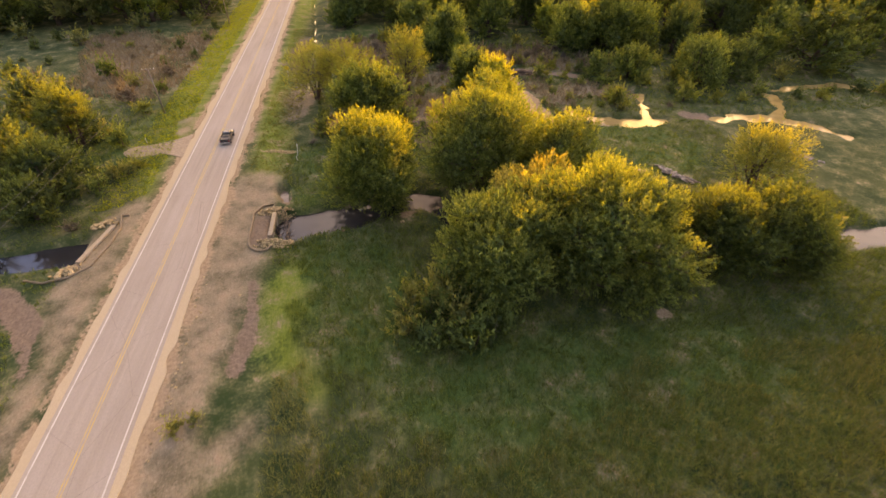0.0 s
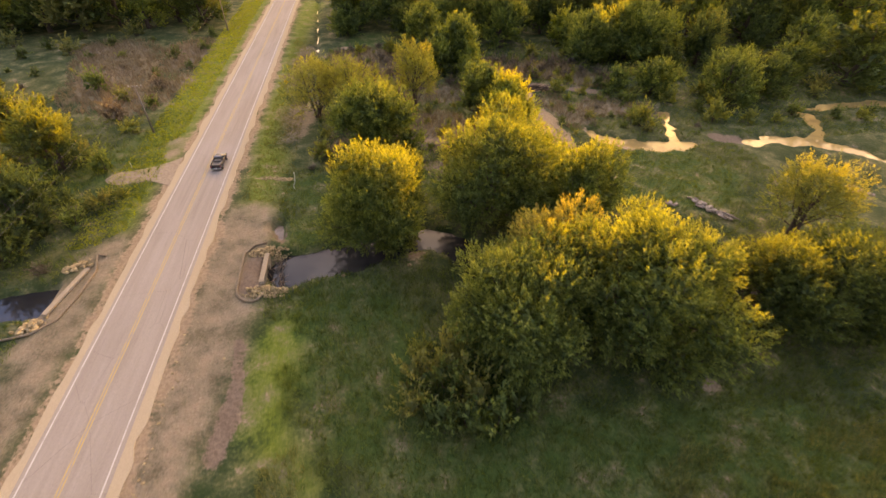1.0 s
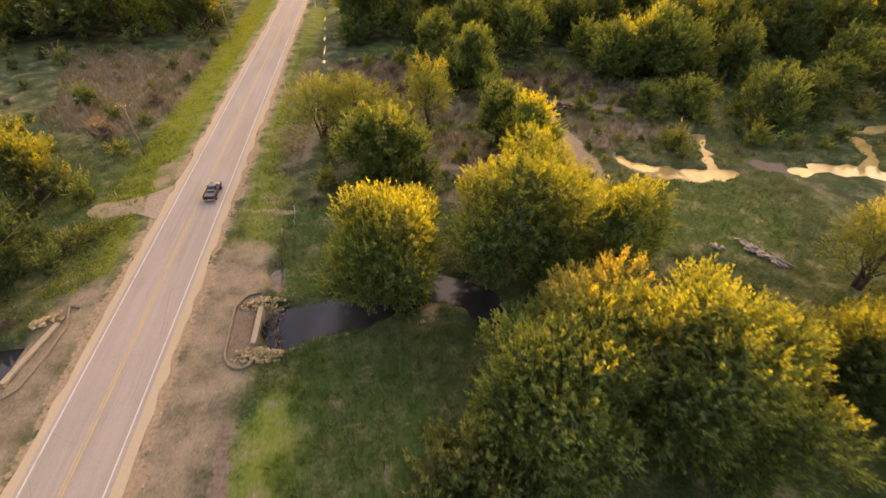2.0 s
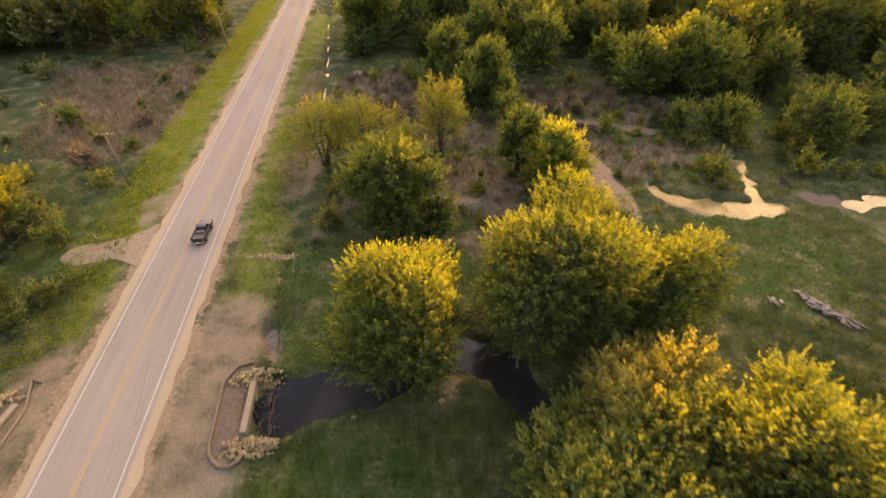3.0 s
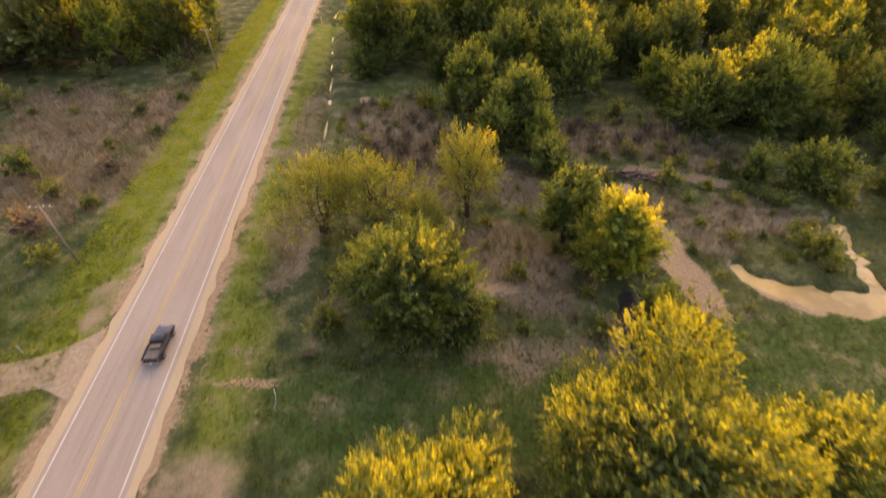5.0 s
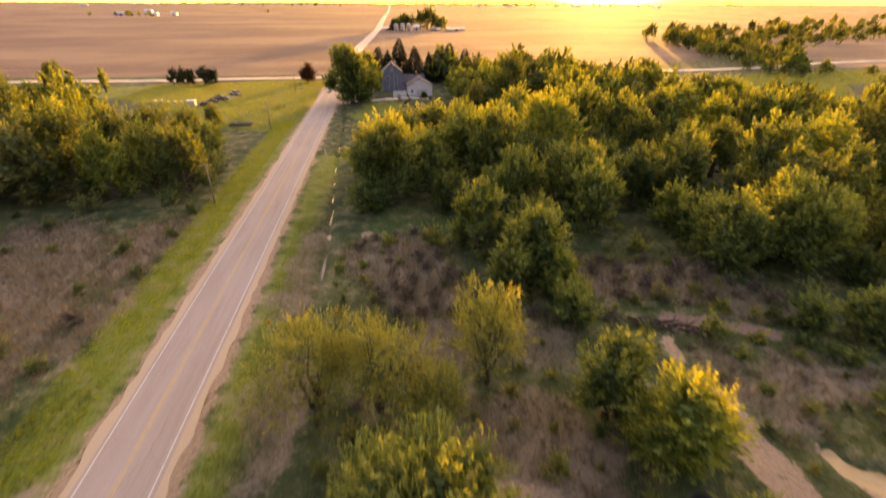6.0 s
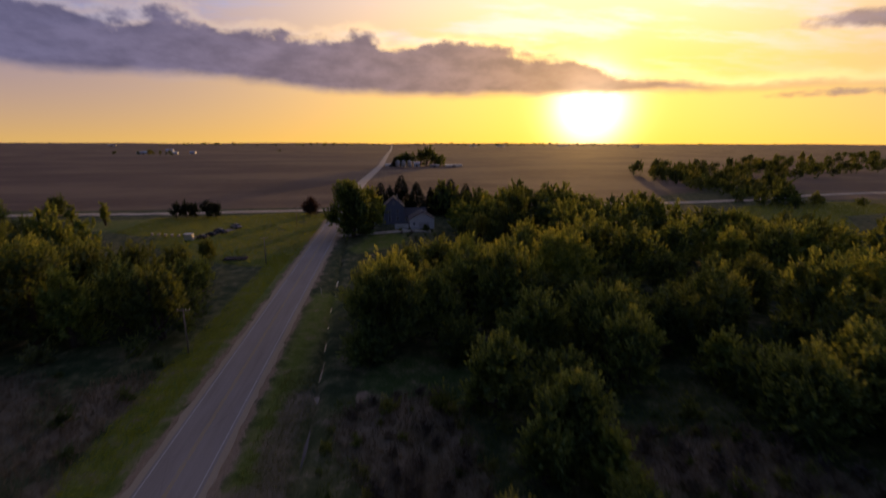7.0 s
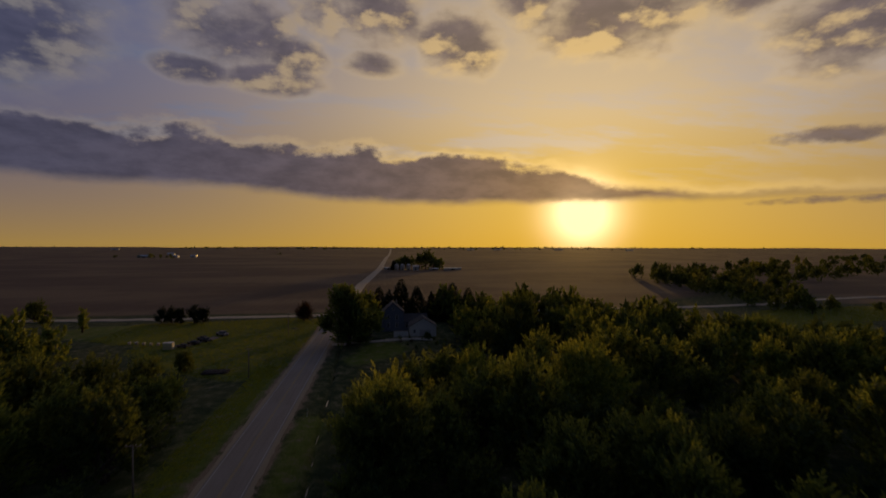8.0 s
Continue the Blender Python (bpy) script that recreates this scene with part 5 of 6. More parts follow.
line = [(-12.6, 65.6), (-14.1, 65.3), (-15.2, 63.5), (-15.1, 60.5), (-15.0, 57.0), (-14.8, 56.0), (-14.3, 55.2), (-13.6, 54.7), (-12.8, 54.6), (-12.2, 55.0), (-11.9, 55.6)]
bent([(x, y, land_at(x, y) + 0.14) for x, y in line], 0.17, SOCK, "tube", sock)
sock = thing("filter_sock", Matrix.Translation((0, 0, 0)), "brown sediment filter sock on the creek bank", "erosion barrier")
line = [(-33.2, 65.4), (-34.4, 65.8), (-33.3, 62.5), (-33.6, 58.5), (-34.4, 54.6), (-36.5, 52.8), (-39.5, 52.6), (-42, 53.4)]
bent([(x, y, land_at(x, y) + 0.12) for x, y in line], 0.15, SOCK, "tube", sock)
rng = random.Random(91)
snag = thing("driftwood", Matrix.Translation((-10.7, 60.2, WATER_Z)), "tangle of bare brown branches caught at the culvert", "driftwood")
for i in range(44):
    a, l = rng.uniform(0, 6.28), rng.uniform(0.8, 2.6)
    x, y = rng.uniform(-0.9, 0.9), rng.uniform(-2.8, 2.8)
    p0 = Vector((x, y, rng.uniform(-0.1, 0.3)))
    p1 = p0 + Vector((math.cos(a) * l * 0.4, math.sin(a) * l, rng.uniform(-0.1, 0.6)))
    v, f = tube([p0, (p0 + p1) / 2 + Vector((0, 0, rng.uniform(0, .25))), p1], [0.06, 0.045, 0.02], 5)
    piece("branch", mesh("branch", v, f, TWIG, True), snag)
jam = thing("log_jam", Matrix.Translation((38.5, 117.4, land_at(38.5, 117.4))), "dark tangle of dead logs and branches in the marsh", "driftwood")
for i in range(70):
    k = rng.random()
    x, y = -8.2 + 15.0 * k + rng.uniform(-0.6, 0.6), 3.2 - 6.6 * k + rng.uniform(-0.9, 0.9)
    a, l = rng.gauss(-0.45, 0.7), rng.uniform(0.9, 3.2)
    z = land_at(38.5 + x, 117.4 + y) - jam.matrix_basis.translation.z
    p0 = Vector((x, y, z + rng.uniform(0.0, 0.3)))
    p1 = p0 + Vector((math.cos(a) * l, math.sin(a) * l, rng.uniform(0.0, 0.7)))
    w = rng.uniform(0.05, 0.17)
    v, f = tube([p0, (p0 + p1) / 2 + Vector((0, 0, rng.uniform(0, .2))), p1], [w, w * 0.8, w * 0.4], 5)
    piece("branch", mesh("branch", v, f, BARK, True), jam)
pipe = thing("drain_pipe", Matrix.Translation((-12.1, 71.9, -0.75)), "small dark drain pipe mouth in the bank", "pipe")
v, f = tube([(0, 0.9, 0.1), (0, 0, 0)], [0.26, 0.28], 12)
piece("barrel", mesh("barrel", v, f, SCRAP, True), pipe)
part("mouth", box(0, -0.02, 0, 0.34, 0.05, 0.34, 0.02), DARK, pipe, "dark opening")
for x, y, s in ((6.6, 59.2, 0.7), (-2.1, 58.4, 0.55), (13.8, 60.4, 0.5), (-14.4, 46.4, 0.3), (-8.1, 57.0, 0.6)):
    ob = thing("boulder", Matrix.Translation((x, y, land_at(x, y))), "single pale boulder in the grass", "rock")
    piece("stone", STONES[int(x * 7) % 6], ob, "", Matrix.Translation((0, 0, s * 0.15)) @ Matrix.Diagonal((s * 1.3, s, s, 1)))

# weathered heap of broken slabs and logs on the meadow
heap("weathered grey heap of broken slabs on the meadow", [(52.9, 68.6, 0.8), (53.8, 66.2, 1.0), (55.2, 63.6, 0.9)], 75, 0.3, 1.0, 85, RUBBLES, 0.6, "rubble", "rubble_heap")
heap("small grey heap of broken slabs on the meadow", [(48.6, 68.2, 0.7), (49.4, 67.6, 0.6)], 22, 0.25, 0.7, 86, RUBBLES, 0.3, "rubble", "rubble_heap")
heap("grey stones at the marsh edge", [(80, 70, 1.2), (84, 66, 1.2)], 14, 0.5, 1.2, 87, RUBBLES, 0.2, "rubble", "rubble_heap")
logs = thing("log_pile", Matrix.Translation((55.6, 62.6, land_at(55.6, 62.6))), "grey weathered logs lying on the rubble heap", "logs")
for i in range(5):
    a = -0.9 + rng.uniform(-0.3, 0.3)
    c = Vector((rng.uniform(-1.4, 0.4), rng.uniform(-0.4, 2.2), 0.3 + 0.2 * (i % 3)))
    d = Vector((math.cos(a), math.sin(a), rng.uniform(-0.1, 0.1))) * rng.uniform(0.6, 1.1)
    v, f = tube([c - d, c, c + d], [0.13, 0.12, 0.09], 7)
    piece("log", mesh("log", v, f, RUBBLE, True), logs)

# gravel spill and rills beside the road
heap("pale gravel and stones washed out beside the road", [(-16.0, 83.2, 0.5), (-13.5, 83.0, 0.6), (-11.2, 82.7, 0.5)], 170, 0.12, 0.38, 88, STONES, 0.0, "rocks", "washed_stones")
heap("broken gravel lumps on the road's edge", [(-18.9, 26, 0.7), (-18.7, 40, 0.8), (-19.0, 52, 0.7)], 40, 0.12, 0.34, 89, STONES, 0.0, "rocks", "washed_stones")
heap("broken gravel lumps on the road's edge", [(-18.9, 78, 0.7), (-18.6, 90, 0.9)], 34, 0.12, 0.36, 90, STONES, 0.0, "rocks", "washed_stones")

# ---------------------------------------------------------------- poles, signs, cables


def utility_pole(x, y, h):
    ob = thing("utility_pole", Matrix.Translation((x, y, land_at(x, y))), "weathered wooden utility pole with a crossarm", "utility pole", "utility poles")
    v, f = tube([(0, 0, -0.4), (0, 0, h * 0.5), (0, 0, h)], [0.17, 0.145, 0.12], 9)
    piece("pole", mesh("pole", v, f, POLE, True), ob)
    part("crossarm", box(0, 0.12, h - 0.35, 2.5, 0.12, 0.14, 0.015), POLE, ob, "pale wooden crossarm")
    for s in (-1.1, -0.4, 0.4, 1.1):
        v, f = tube([(s, 0.12, h - 0.28), (s, 0.12, h - 0.16), (s, 0.12, h - 0.06)], [0.03, 0.06, 0.035], 7)
        piece("insulator", mesh("insulator", v, f, WHITE, True), ob)
    return (x, y, land_at(x, y) + h)


POLES = [(-42.0, 36, 9.2), (-39.0, 103.4, 9.2), (-38.5, 171, 9.2), (-40, 239, 9.2), (-42, 307, 9.2)]
tops = [utility_pole(*p) for p in POLES]
for a, c in zip(tops, tops[1:]):
    for s in (-1.1, 1.1):
        pts = []
        for i in range(17):
            t = i / 16
            pts.append((a[0] + (c[0] - a[0]) * t + s, a[1] + (c[1] - a[1]) * t + 0.12, a[2] + (c[2] - a[2]) * t - 0.1 - 4 * 1.1 * t * (1 - t)))
        v, f = tube(pts, [0.016] * 17, 4)
        tagged(new("cable", mesh("cable", v, f, CABLE)), "thin dark overhead cable between the poles", "cable", "overhead cables")

sign = thing("road_sign", Matrix.Translation((-15.4, 119.9, land_at(-15.4, 119.9))), "yellow diamond warning sign on a steel post", "road sign")
part("post", box(0, 0, 1.2, 0.07, 0.05, 2.6, 0.01), METAL, sign, "steel post")
bm = box(0, -0.05, 2.3, 0.76, 0.02, 0.76, 0.008)
bmesh.ops.rotate(bm, verts=bm.verts[:], cent=(0, -0.05, 2.3), matrix=Matrix.Rotation(radians(45), 3, "Y"))
part("panel", bm, YELLOW, sign, "yellow diamond panel")
part("symbol", box(0, -0.066, 2.3, 0.12, 0.012, 0.42, 0.004), DARK, sign, "dark bar")
cane = thing("dead_cane", Matrix.Translation((-10.2, 79.6, land_at(-10.2, 79.6))), "thin pale dead cane standing crooked in the grass", "plant")
v, f = tube([(0, 0, -0.1), (-0.15, 0.15, 0.7), (0.15, 0.2, 1.1), (0.3, 0.5, 2.2), (0.28, 0.7, 2.9)], [0.045, 0.04, 0.038, 0.035, 0.05], 6)
piece("stalk", mesh("stalk", v, f, WHITE, True), cane)
for x, y, h in ((-16.9, 203, 2.0), (-37.9, 89.0, 1.2)):
    ob = thing("marker_post", Matrix.Translation((x, y, land_at(x, y))), "thin pale marker post in the grass", "post", "marker posts")
    part("stake", box(0, 0, h / 2 - 0.1, 0.07, 0.05, h + 0.2, 0.01), WHITE, ob)
    part("tip", box(0, 0, h + 0.03, 0.09, 0.07, 0.1, 0.01), YELLOW, ob, "yellow tip")

# ---------------------------------------------------------------- the pickup on the road


def pickup(m):
    ob = thing("pickup_truck", m, "dark blue-black pickup truck with an open bed on the road", "truck")
    body = bmesh.new()
    prof = [(-2.45, 0.42), (-2.50, 0.62), (-2.48, 1.02), (-0.35, 1.04), (0.95, 1.02), (1.35, 1.00), (2.30, 0.92), (2.52, 0.74), (2.50, 0.42)]
    ring = [[body.verts.new((s * (0.90 if 0.5 < z < 0.95 else 0.86), y, z)) for y, z in prof] for s in (-1, 1)]
    k = len(prof)
    for i in range(k):
        body.faces.new((ring[0][i], ring[0][(i + 1) % k], ring[1][(i + 1) % k], ring[1][i]))
    body.faces.new(ring[0][::-1])
    body.faces.new(ring[1])
    bmesh.ops.recalc_face_normals(body, faces=body.faces[:])
    bmesh.ops.bevel(body, geom=body.edges[:], offset=0.05, segments=2, affect="EDGES", profile=0.5)
    shell = part("body", body, PAINT, ob, "glossy dark paint", None, True)
    part("bed_floor", box(0, -1.42, 1.055, 1.42, 1.95, 0.03, 0.01), BEDMAT, shell, "brownish bed liner with load")
    for s in (-1, 1):
        part("bed_rail", box(s * 0.80, -1.42, 1.13, 0.14, 2.08, 0.18, 0.03), PAINT, shell)
    part("tailgate", box(0, -2.44, 1.08, 1.66, 0.09, 0.24, 0.02), PAINT, shell)
    cab = bmesh.new()
    low = [(-0.82, -0.40), (0.82, -0.40), (0.82, 1.30), (-0.82, 1.30)]
    high = [(-0.64, -0.22), (0.64, -0.22), (0.64, 0.62), (-0.64, 0.62)]
    a = [cab.verts.new((x, y, 1.0)) for x, y in low]
    c = [cab.verts.new((x, y, 1.58)) for x, y in high]
    cab.faces.new(c)
    cab.faces.new(a[::-1])
    for i in range(4):
        cab.faces.new((a[i], a[(i + 1) % 4], c[(i + 1) % 4], c[i]))
    bmesh.ops.bevel(cab, geom=cab.edges[:], offset=0.06, segments=2, affect="EDGES", profile=0.5)
    cabin = part("cab", cab, PAINT, ob, "dark cab", None, True)

    def pane(name, corners):
        bm = bmesh.new()
        vs = [bm.verts.new(p) for p in corners]
        face = bm.faces.new(vs)
        bmesh.ops.solidify(bm, geom=[face], thickness=0.012)
        part(name, bm, GLASSY, cabin, "tinted glass")
    pane("rear_window", [(-0.66, -0.385, 1.10), (0.66, -0.385, 1.10), (0.56, -0.255, 1.50), (-0.56, -0.255, 1.50)])
    pane("windscreen", [(0.70, 1.21, 1.10), (-0.70, 1.21, 1.10), (-0.57, 0.70, 1.53), (0.57, 0.70, 1.53)])
    for s in (-1, 1):
        pane("side_window", [(s * 0.815, -0.2, 1.10), (s * 0.815, 1.0, 1.10), (s * 0.675, 0.55, 1.50), (s * 0.675, -0.1, 1.50)])
        part("mirror", box(s * 0.98, 0.98, 1.12, 0.18, 0.08, 0.16, 0.02), PAINT, ob)
        part("tail_light", box(s * 0.80, -2.50, 0.90, 0.14, 0.04, 0.26, 0.01), LAMP, ob, "red tail light")
        part("headlight", box(s * 0.66, 2.50, 0.80, 0.32, 0.05, 0.16, 0.01), CHROME, ob)
    part("rear_bumper", box(0, -2.56, 0.56, 1.70, 0.16, 0.2, 0.03), CHROME, ob, "chrome bumper")
    part("front_bumper", box(0, 2.56, 0.54, 1.70, 0.16, 0.22, 0.03), CHROME, ob, "chrome bumper")
    part("number_plate", box(0, -2.65, 0.62, 0.30, 0.02, 0.15, 0.004), WHITE, ob, "plain pale plate")
    part("load", box(0.1, -0.85, 1.2, 1.1, 0.55, 0.28, 0.05), BEDMAT, ob, "toolbox behind the cab")
    for s in (-1, 1):
        for y in (-1.55, 1.62):
            wheel = bmesh.new()
            bmesh.ops.create_cone(wheel, cap_ends=True, segments=20, radius1=0.36, radius2=0.36, depth=0.24, matrix=Matrix.Translation((s * 0.80, y, 0.36)) @ Matrix.Rotation(radians(90), 4, "Y"))
            tyre = part("wheel", wheel, TYRE, ob, "black tyre")
            rim = bmesh.new()
            bmesh.ops.create_cone(rim, cap_ends=True, segments=14, radius1=0.21, radius2=0.19, depth=0.26, matrix=Matrix.Translation((s * 0.80, y, 0.36)) @ Matrix.Rotation(radians(90), 4, "Y"))
            part("rim", rim, CHROME, tyre, "silver rim")
    return ob


pickup(pose(-23.35, 88.0, 0.03, 0, 0, 0) @ Matrix.Diagonal((0.96, 0.94, 0.96, 1)))

# ---------------------------------------------------------------- farmhouse, garage, yard


def gable(name, parent, x0, x1, y0, y1, eave, ridge, mat, along="y", over=0.4, thick=0.18):
    """A pitched roof of two slabs."""
    for s in (-1, 1):
        bm = bmesh.new()
        if along == "y":
            xm = (x0 + x1) / 2
            e = x0 - over if s < 0 else x1 + over
            drop = (ridge - eave) / (xm - x0) * over
            pts = [(e, y0 - over, eave - drop), (xm, y0 - over, ridge), (xm, y1 + over, ridge), (e, y1 + over, eave - drop)]
        else:
            ym = (y0 + y1) / 2
            e = y0 - over if s < 0 else y1 + over
            drop = (ridge - eave) / (ym - y0) * over
            pts = [(x0 - over, e, eave - drop), (x0 - over, ym, ridge), (x1 + over, ym, ridge), (x1 + over, e, eave - drop)]
        lo = [bm.verts.new(p) for p in pts]
        hi = [bm.verts.new((p[0], p[1], p[2] + thick)) for p in pts]
        bm.faces.new(hi)
        bm.faces.new(lo[::-1])
        for i in range(4):
            bm.faces.new((lo[i], lo[(i + 1) % 4], hi[(i + 1) % 4], hi[i]))
        bmesh.ops.recalc_face_normals(bm, faces=bm.faces[:])
        part("roof", bm, mat, parent, "dark shingle roof")


def shell_walls(parent, x0, x1, y0, y1, eave, ridge, mat, along="y"):
    """Walls with their gables as one mesh."""
    bm = bmesh.new()
    a = [bm.verts.new(p) for p in ((x0, y0, -0.5), (x1, y0, -0.5), (x1, y1, -0.5), (x0, y1, -0.5))]
    c = [bm.verts.new(p) for p in ((x0, y0, eave), (x1, y0, eave), (x1, y1, eave), (x0, y1, eave))]
    if along == "y":
        g = [bm.verts.new(((x0 + x1) / 2, y, ridge)) for y in (y0, y1)]
        bm.faces.new((a[0], a[1], c[1], g[0], c[0]))
        bm.faces.new((a[2], a[3], c[3], g[1], c[2]))
        bm.faces.new((a[1], a[2], c[2], c[1]))
        bm.faces.new((a[3], a[0], c[0], c[3]))
    else:
        g = [bm.verts.new((x, (y0 + y1) / 2, ridge)) for x in (x0, x1)]
        bm.faces.new((a[3], a[0], c[0], g[0], c[3]))
        bm.faces.new((a[1], a[2], c[2], g[1], c[1]))
        bm.faces.new((a[0], a[1], c[1], c[0]))
        bm.faces.new((a[2], a[3], c[3], c[2]))
    bmesh.ops.recalc_face_normals(bm, faces=bm.faces[:])
    return part("wall", bm, mat, parent)


def window(parent, x, y, z, w, h, face="s"):
    """Frame, sash bars and pane set on a wall that faces the camera (s) or the road (w)."""
    out = Vector((0, -1, 0)) if face == "s" else Vector((-1, 0, 0))
    m = Matrix.Translation((x, y, z)) @ (Matrix.Identity(4) if face == "s" else Matrix.Rotation(radians(-90), 4, "Z"))
    pane = part("window", box(0, -0.02, 0, w, 0.05, h), PANE, parent, "dark window pane", m)
    for s in (-1, 1):
        part("frame", box(s * (w / 2 + 0.07), -0.05, 0, 0.14, 0.1, h + 0.28, 0.01), WHITE, pane, "white frame")
        part("frame", box(0, -0.05, s * (h / 2 + 0.07), w, 0.1, 0.14, 0.01), WHITE, pane, "white frame")
    part("sash", box(0, -0.06, 0, w, 0.05, 0.07, 0.005), WHITE, pane, "white sash bar")


hz = land_at(4, 297)
house = thing("farmhouse", Matrix.Translation((4.4, 299, hz)), "grey two-storey farmhouse with white-framed windows", "house")
shell_walls(house, -4.6, 4.6, -4.5, 4.5, 8.2, 12.2, SIDING)
gable("roof", house, -4.6, 4.6, -4.5, 4.5, 8.2, 12.2, SHINGLE)
for x in (-2.0, 1.6):
    for z in (2.6, 5.9):
        window(house, x, -4.52, z, 1.0, 1.7)
for y in (-2.4, 1.6):
    for z in (2.6, 5.9):
        window(house, -4.62, y, z, 1.0, 1.7, "w")
window(house, 0.0, -4.52, 9.6, 0.7, 1.0)
part("chimney", box(1.6, 0.5, 12.0, 0.7, 0.7, 2.2, 0.03), RUBBLE, house)
wing = thing("house_wing", Matrix.Translation((14.2, 300, hz)), "low grey wing with a dark roof beside the farmhouse", "house")
shell_walls(wing, -5.1, 5.1, -3.6, 3.6, 3.6, 6.6, SIDING, "x")
gable("roof", wing, -5.1, 5.1, -3.6, 3.6, 3.6, 6.6, SHINGLE, "x")
for x in (-3.9, -2.5, 0.2):
    window(wing, x, -3.62, 1.9, 0.9, 1.6)
gz = land_at(16.5, 287)
garage = thing("garage", Matrix.Translation((16.6, 288.5, gz)), "white gabled garage with a dark roof", "garage")
shell_walls(garage, -5.4, 5.4, -5, 4, 4.0, 7.2, WHITE)
gable("roof", garage, -5.4, 5.4, -5, 4, 4.0, 7.2, SHINGLE)
part("garage_door", box(0.8, -5.03, 1.25, 4.6, 0.06, 2.5, 0.01), plain("door_paint", (0.55, 0.52, 0.5), 0.8, 3, 0.5), garage, "pale garage door")
window(garage, -3.6, -5.02, 1.9, 0.8, 1.2)
wall_ob = thing("yard_wall", Matrix.Translation((7.5, 283.4, gz)), "low white garden wall beside the garage", "wall")
part("panel", box(0, 0, 0.9, 6.0, 0.25, 2.4, 0.03), WHITE, wall_ob)
part("coping", box(0, 0, 2.14, 6.2, 0.4, 0.12, 0.02), CONCRETE, wall_ob)
tagged(new("drive", ribbon("drive", [(-20, 281), (-6, 279.5), (8, 279.5), (20, 280)], 2.2, LANE, on_land(0.10), 0.3, 0.02, 0.2, 47, 2.0)), "pale concrete drive before the garage", "driveway", "", "structure")
rail = thing("yard_fence", Matrix.Translation((0, 0, 0)), "old wooden rail fence behind the bushes", "fence")
for i in range(7):
    x, y = -1 + 2.2 * i, 236.5 + 0.4 * i
    part("post", box(x, y, land_at(x, y) + 0.7, 0.16, 0.16, 1.9, 0.02), POLE, rail)
    if i < 6:
        part("board", box(x + 1.1, y + 0.2, land_at(x, y) + 1.1, 2.2, 0.06, 0.16, 0.01), POLE, rail)

# the yard across the road: shed, scrap and old vehicles
sz = land_at(-81, 280)
shed = thing("shed", Matrix.Translation((-81, 281, sz)), "small pale box shed in the yard", "shed")
part("wall", box(0, 0, 1.2, 3.2, 2.4, 2.5, 0.04), plain("shed_paint", (0.72, 0.62, 0.36), 0.85, 2, 0.4), shed)
part("roof", box(0, 0, 2.52, 3.5, 2.7, 0.14, 0.03), WHITE, shed, "white flat roof")
part("door", box(1.62, 0.2, 1.1, 0.05, 0.9, 2.0, 0.01), WHITE, shed, "white door")


def scrap_vehicle(x, y, turn, size, mat, label):
    ob = thing("old_car", Matrix.Translation((x, y, land_at(x, y))) @ Matrix.Rotation(turn, 4, "Z") @ Matrix.Diagonal((size, size, size, 1)), label, "car", "cars in the yard")
    body = part("body", box(0, 0, 0.62, 1.7, 4.3, 0.62, 0.12), mat, ob, "", None, True)
    part("cabin", box(0, -0.2, 1.16, 1.45, 2.1, 0.55, 0.16), PANE, ob, "dark glazed cabin", None, True)
    part("roof", box(0, -0.2, 1.45, 1.3, 1.6, 0.08, 0.03), mat, ob)
    for s in (-1, 1):
        for w in (-1.35, 1.35):
            bm = bmesh.new()
            bmesh.ops.create_cone(bm, cap_ends=True, segments=12, radius1=0.32, radius2=0.32, depth=0.22, matrix=Matrix.Translation((s * 0.78, w, 0.32)) @ Matrix.Rotation(radians(90), 4, "Y"))
            part("wheel", bm, TYRE, ob)
    return ob


scrap_vehicle(-76.5, 283.0, 1.2, 1.1, SCRAP, "old dark car parked in the yard")
scrap_vehicle(-74.8, 288.0, 1.1, 1.1, SCRAP, "old dark car parked in the yard")
scrap_vehicle(-72.0, 293.0, 1.0, 1.2, SCRAP, "old dark car parked in the yard")
scrap_vehicle(-74.5, 297.0, 1.3, 1.1, SCRAP, "old dark car parked in the yard")
scrap_vehicle(-69.8, 306.0, 0.9, 1.4, TARP, "pale old van parked at the end of the yard")
tagged(new("yard_track", ribbon("yard_track", [(-79, 284), (-75, 293), (-71, 303)], 2.8, plain("yard_dirt", (0.30, 0.24, 0.20), 0.6, 1.5, 0.3), on_land(0.06), 0.2, 0.02, 0.5, 49, 1.0)), "bare dirt yard under parked cars", "yard", "", "structure")
for i in range(7):
    x, y = -100 + 3.1 * i, 291 - 0.9 * i
    ob = thing("hive_box", Matrix.Translation((x, y, land_at(x, y))), "small weathered pale box in the yard grass", "box", "pale boxes in the yard")
    part("case", box(0, 0, 0.42, 0.9, 0.8, 0.84, 0.03), TARP, ob)
    part("lid", box(0, 0, 0.88, 1.0, 0.9, 0.08, 0.02), STEEL, ob)
tarp = thing("timber_stack", Matrix.Translation((-52, 246, land_at(-52, 246))), "dark low stack of timber in the rough grass", "timber")
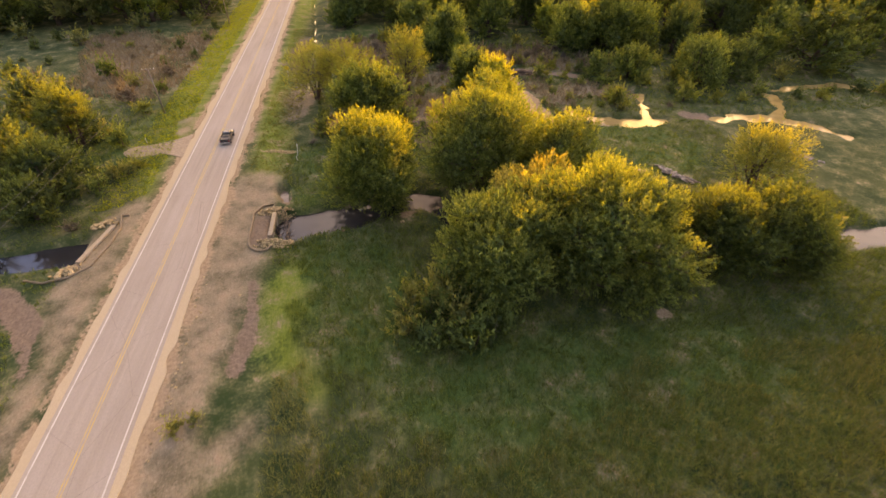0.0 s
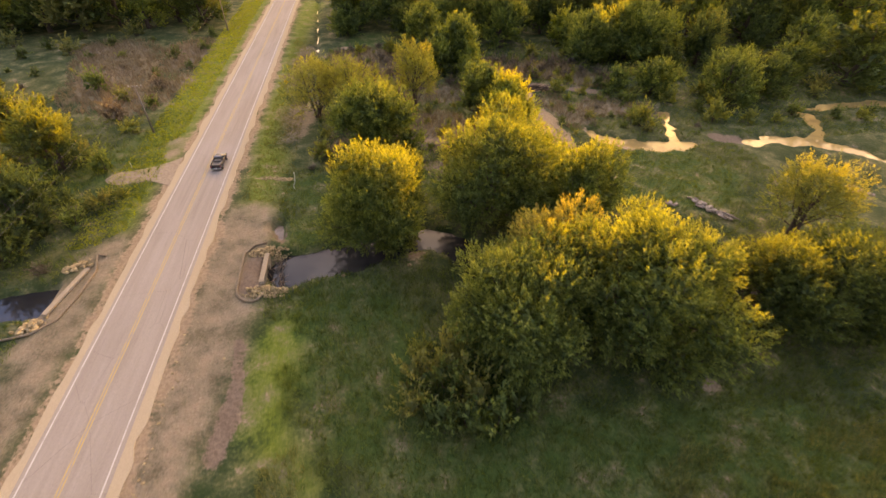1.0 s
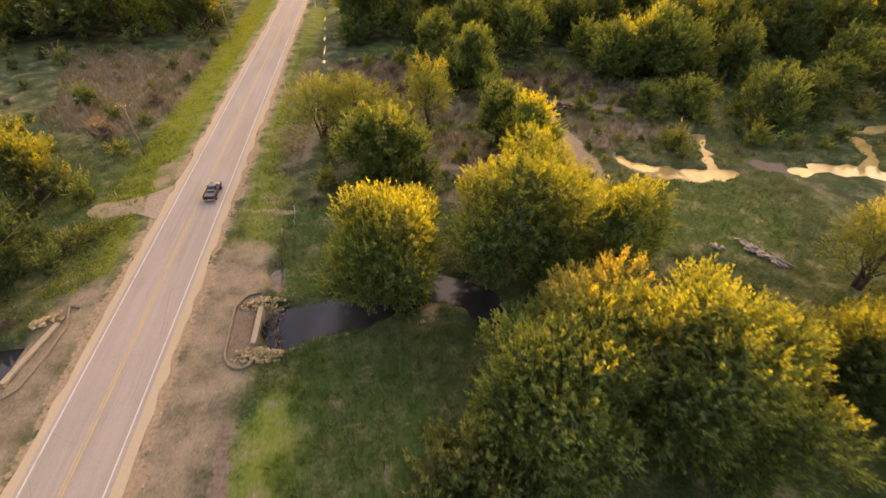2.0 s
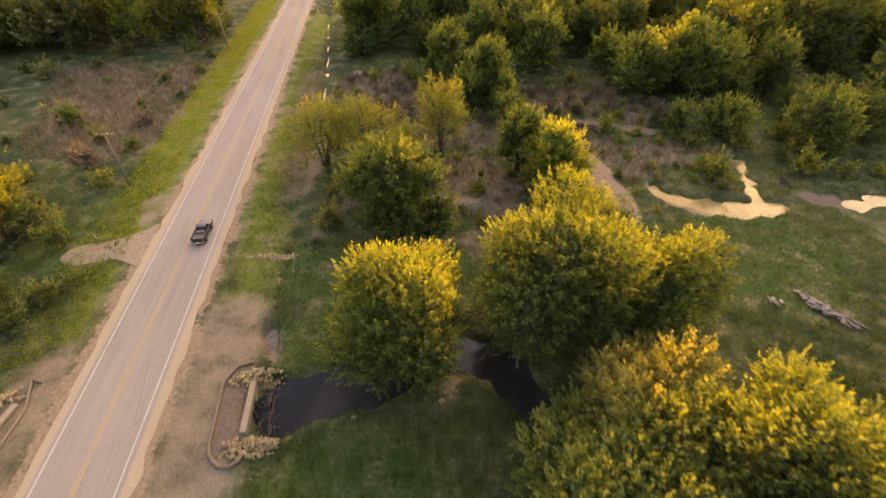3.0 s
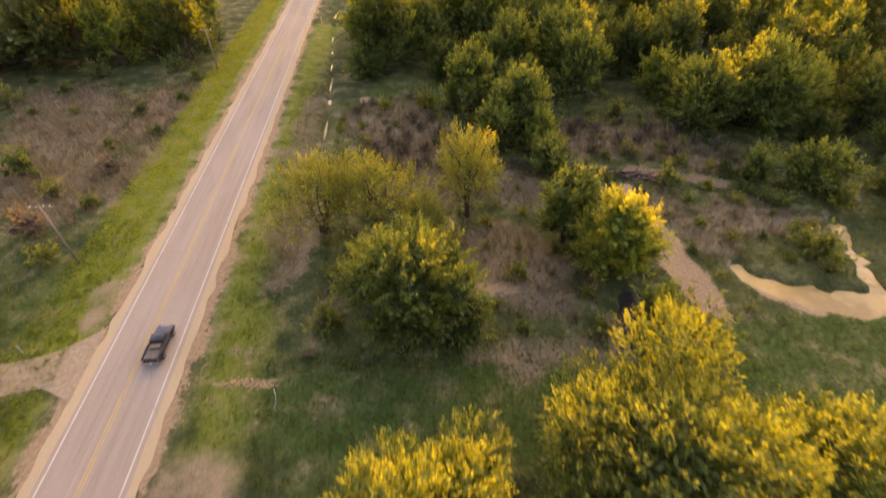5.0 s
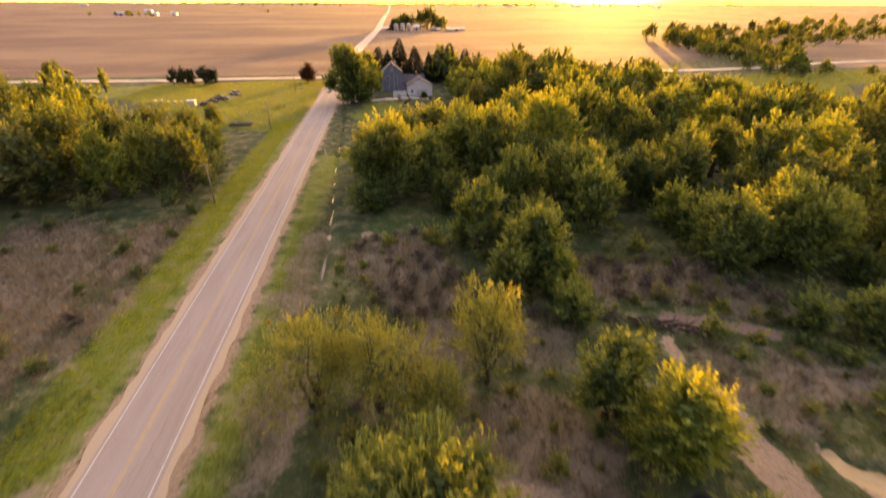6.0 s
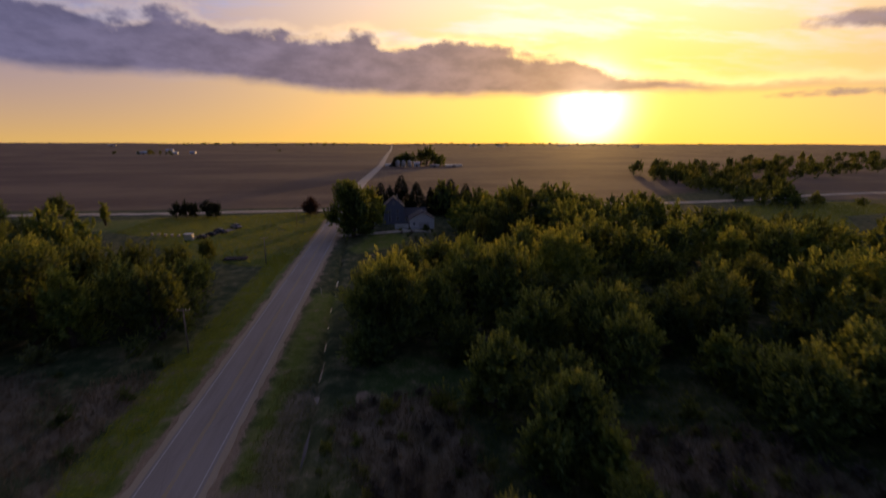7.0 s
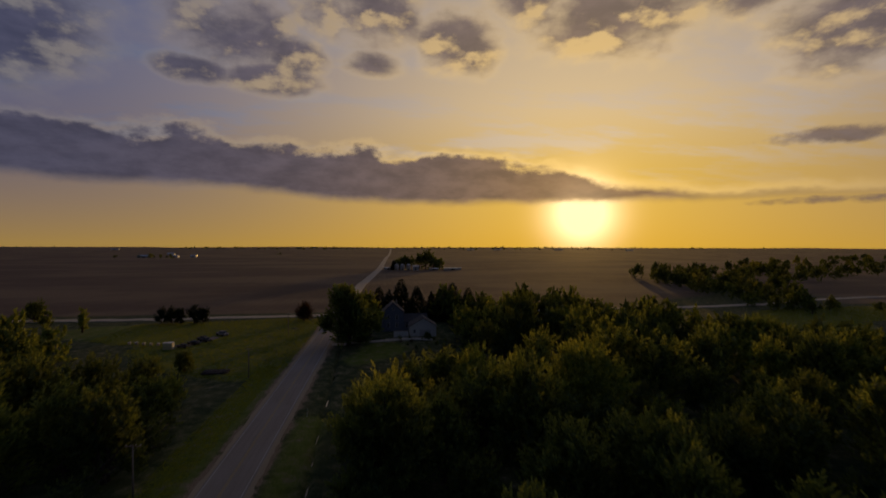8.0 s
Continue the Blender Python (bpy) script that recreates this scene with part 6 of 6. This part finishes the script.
for i in range(5):
    part("beam", box(0.4 * (i % 2), (i - 2) * 0.9, 0.3 + 0.1 * (i % 3), 7.5, 0.5, 0.5, 0.05), SCRAP, tarp)

# ---------------------------------------------------------------- the next farm and far buildings


def grain_bin(x, y, r, h):
    ob = thing("grain_bin", Matrix.Translation((x, y, land_at(x, y))), "round pale steel grain bin with a conical roof", "grain bin", "grain bins")
    bm = bmesh.new()
    bmesh.ops.create_cone(bm, cap_ends=True, segments=24, radius1=r, radius2=r, depth=h + 1, matrix=Matrix.Translation((0, 0, h / 2 - 0.5)))
    part("drum", bm, STEEL, ob, "corrugated steel drum")
    bm = bmesh.new()
    bmesh.ops.create_cone(bm, cap_ends=True, segments=24, radius1=r * 1.05, radius2=0.3, depth=r * 0.6, matrix=Matrix.Translation((0, 0, h + r * 0.3)))
    part("roof", bm, STEEL, ob, "conical steel roof")
    part("door", box(0, -r - 0.02, 1.1, 1.0, 0.1, 2.0, 0.02), DARK, ob)


for i, x in enumerate((18, 27, 36)):
    grain_bin(x, 796 + i, 3.6, 7.5)


def farm_shed(x, y, w, d, h, ridge, mat, label):
    ob = thing("farm_shed", Matrix.Translation((x, y, land_at(x, y))), label, "shed", "far farm buildings")
    shell_walls(ob, -w / 2, w / 2, -d / 2, d / 2, h, ridge, mat, "x")
    gable("roof", ob, -w / 2, w / 2, -d / 2, d / 2, h, ridge, STEEL, "x")
    part("door", box(0, -d / 2 - 0.04, h * 0.4, w * 0.2, 0.08, h * 0.8, 0.02), DARK, ob)


farm_shed(47, 800, 9, 8, 5, 7, WHITE, "white farm building among trees")
farm_shed(6, 812, 14, 6, 2.4, 3.6, WHITE, "long low white farm building")
farm_shed(74, 796, 14, 6, 2.2, 3.4, TARP, "low pale farm shed")
farm_shed(104, 800, 26, 7, 2.2, 3.2, STEEL, "long low steel farm shed")
for x, y, w in ((-640, 1430, 34), (-560, 1420, 18), (-520, 1440, 14), (-690, 1700, 22), (-1500, 2900, 40), (520, 2900, 46), (700, 2950, 50), (1120, 3000, 60), (1500, 2800, 46)):
    farm_shed(x, y, w, 12, 4, 7, WHITE, "distant white farm building on the fields")
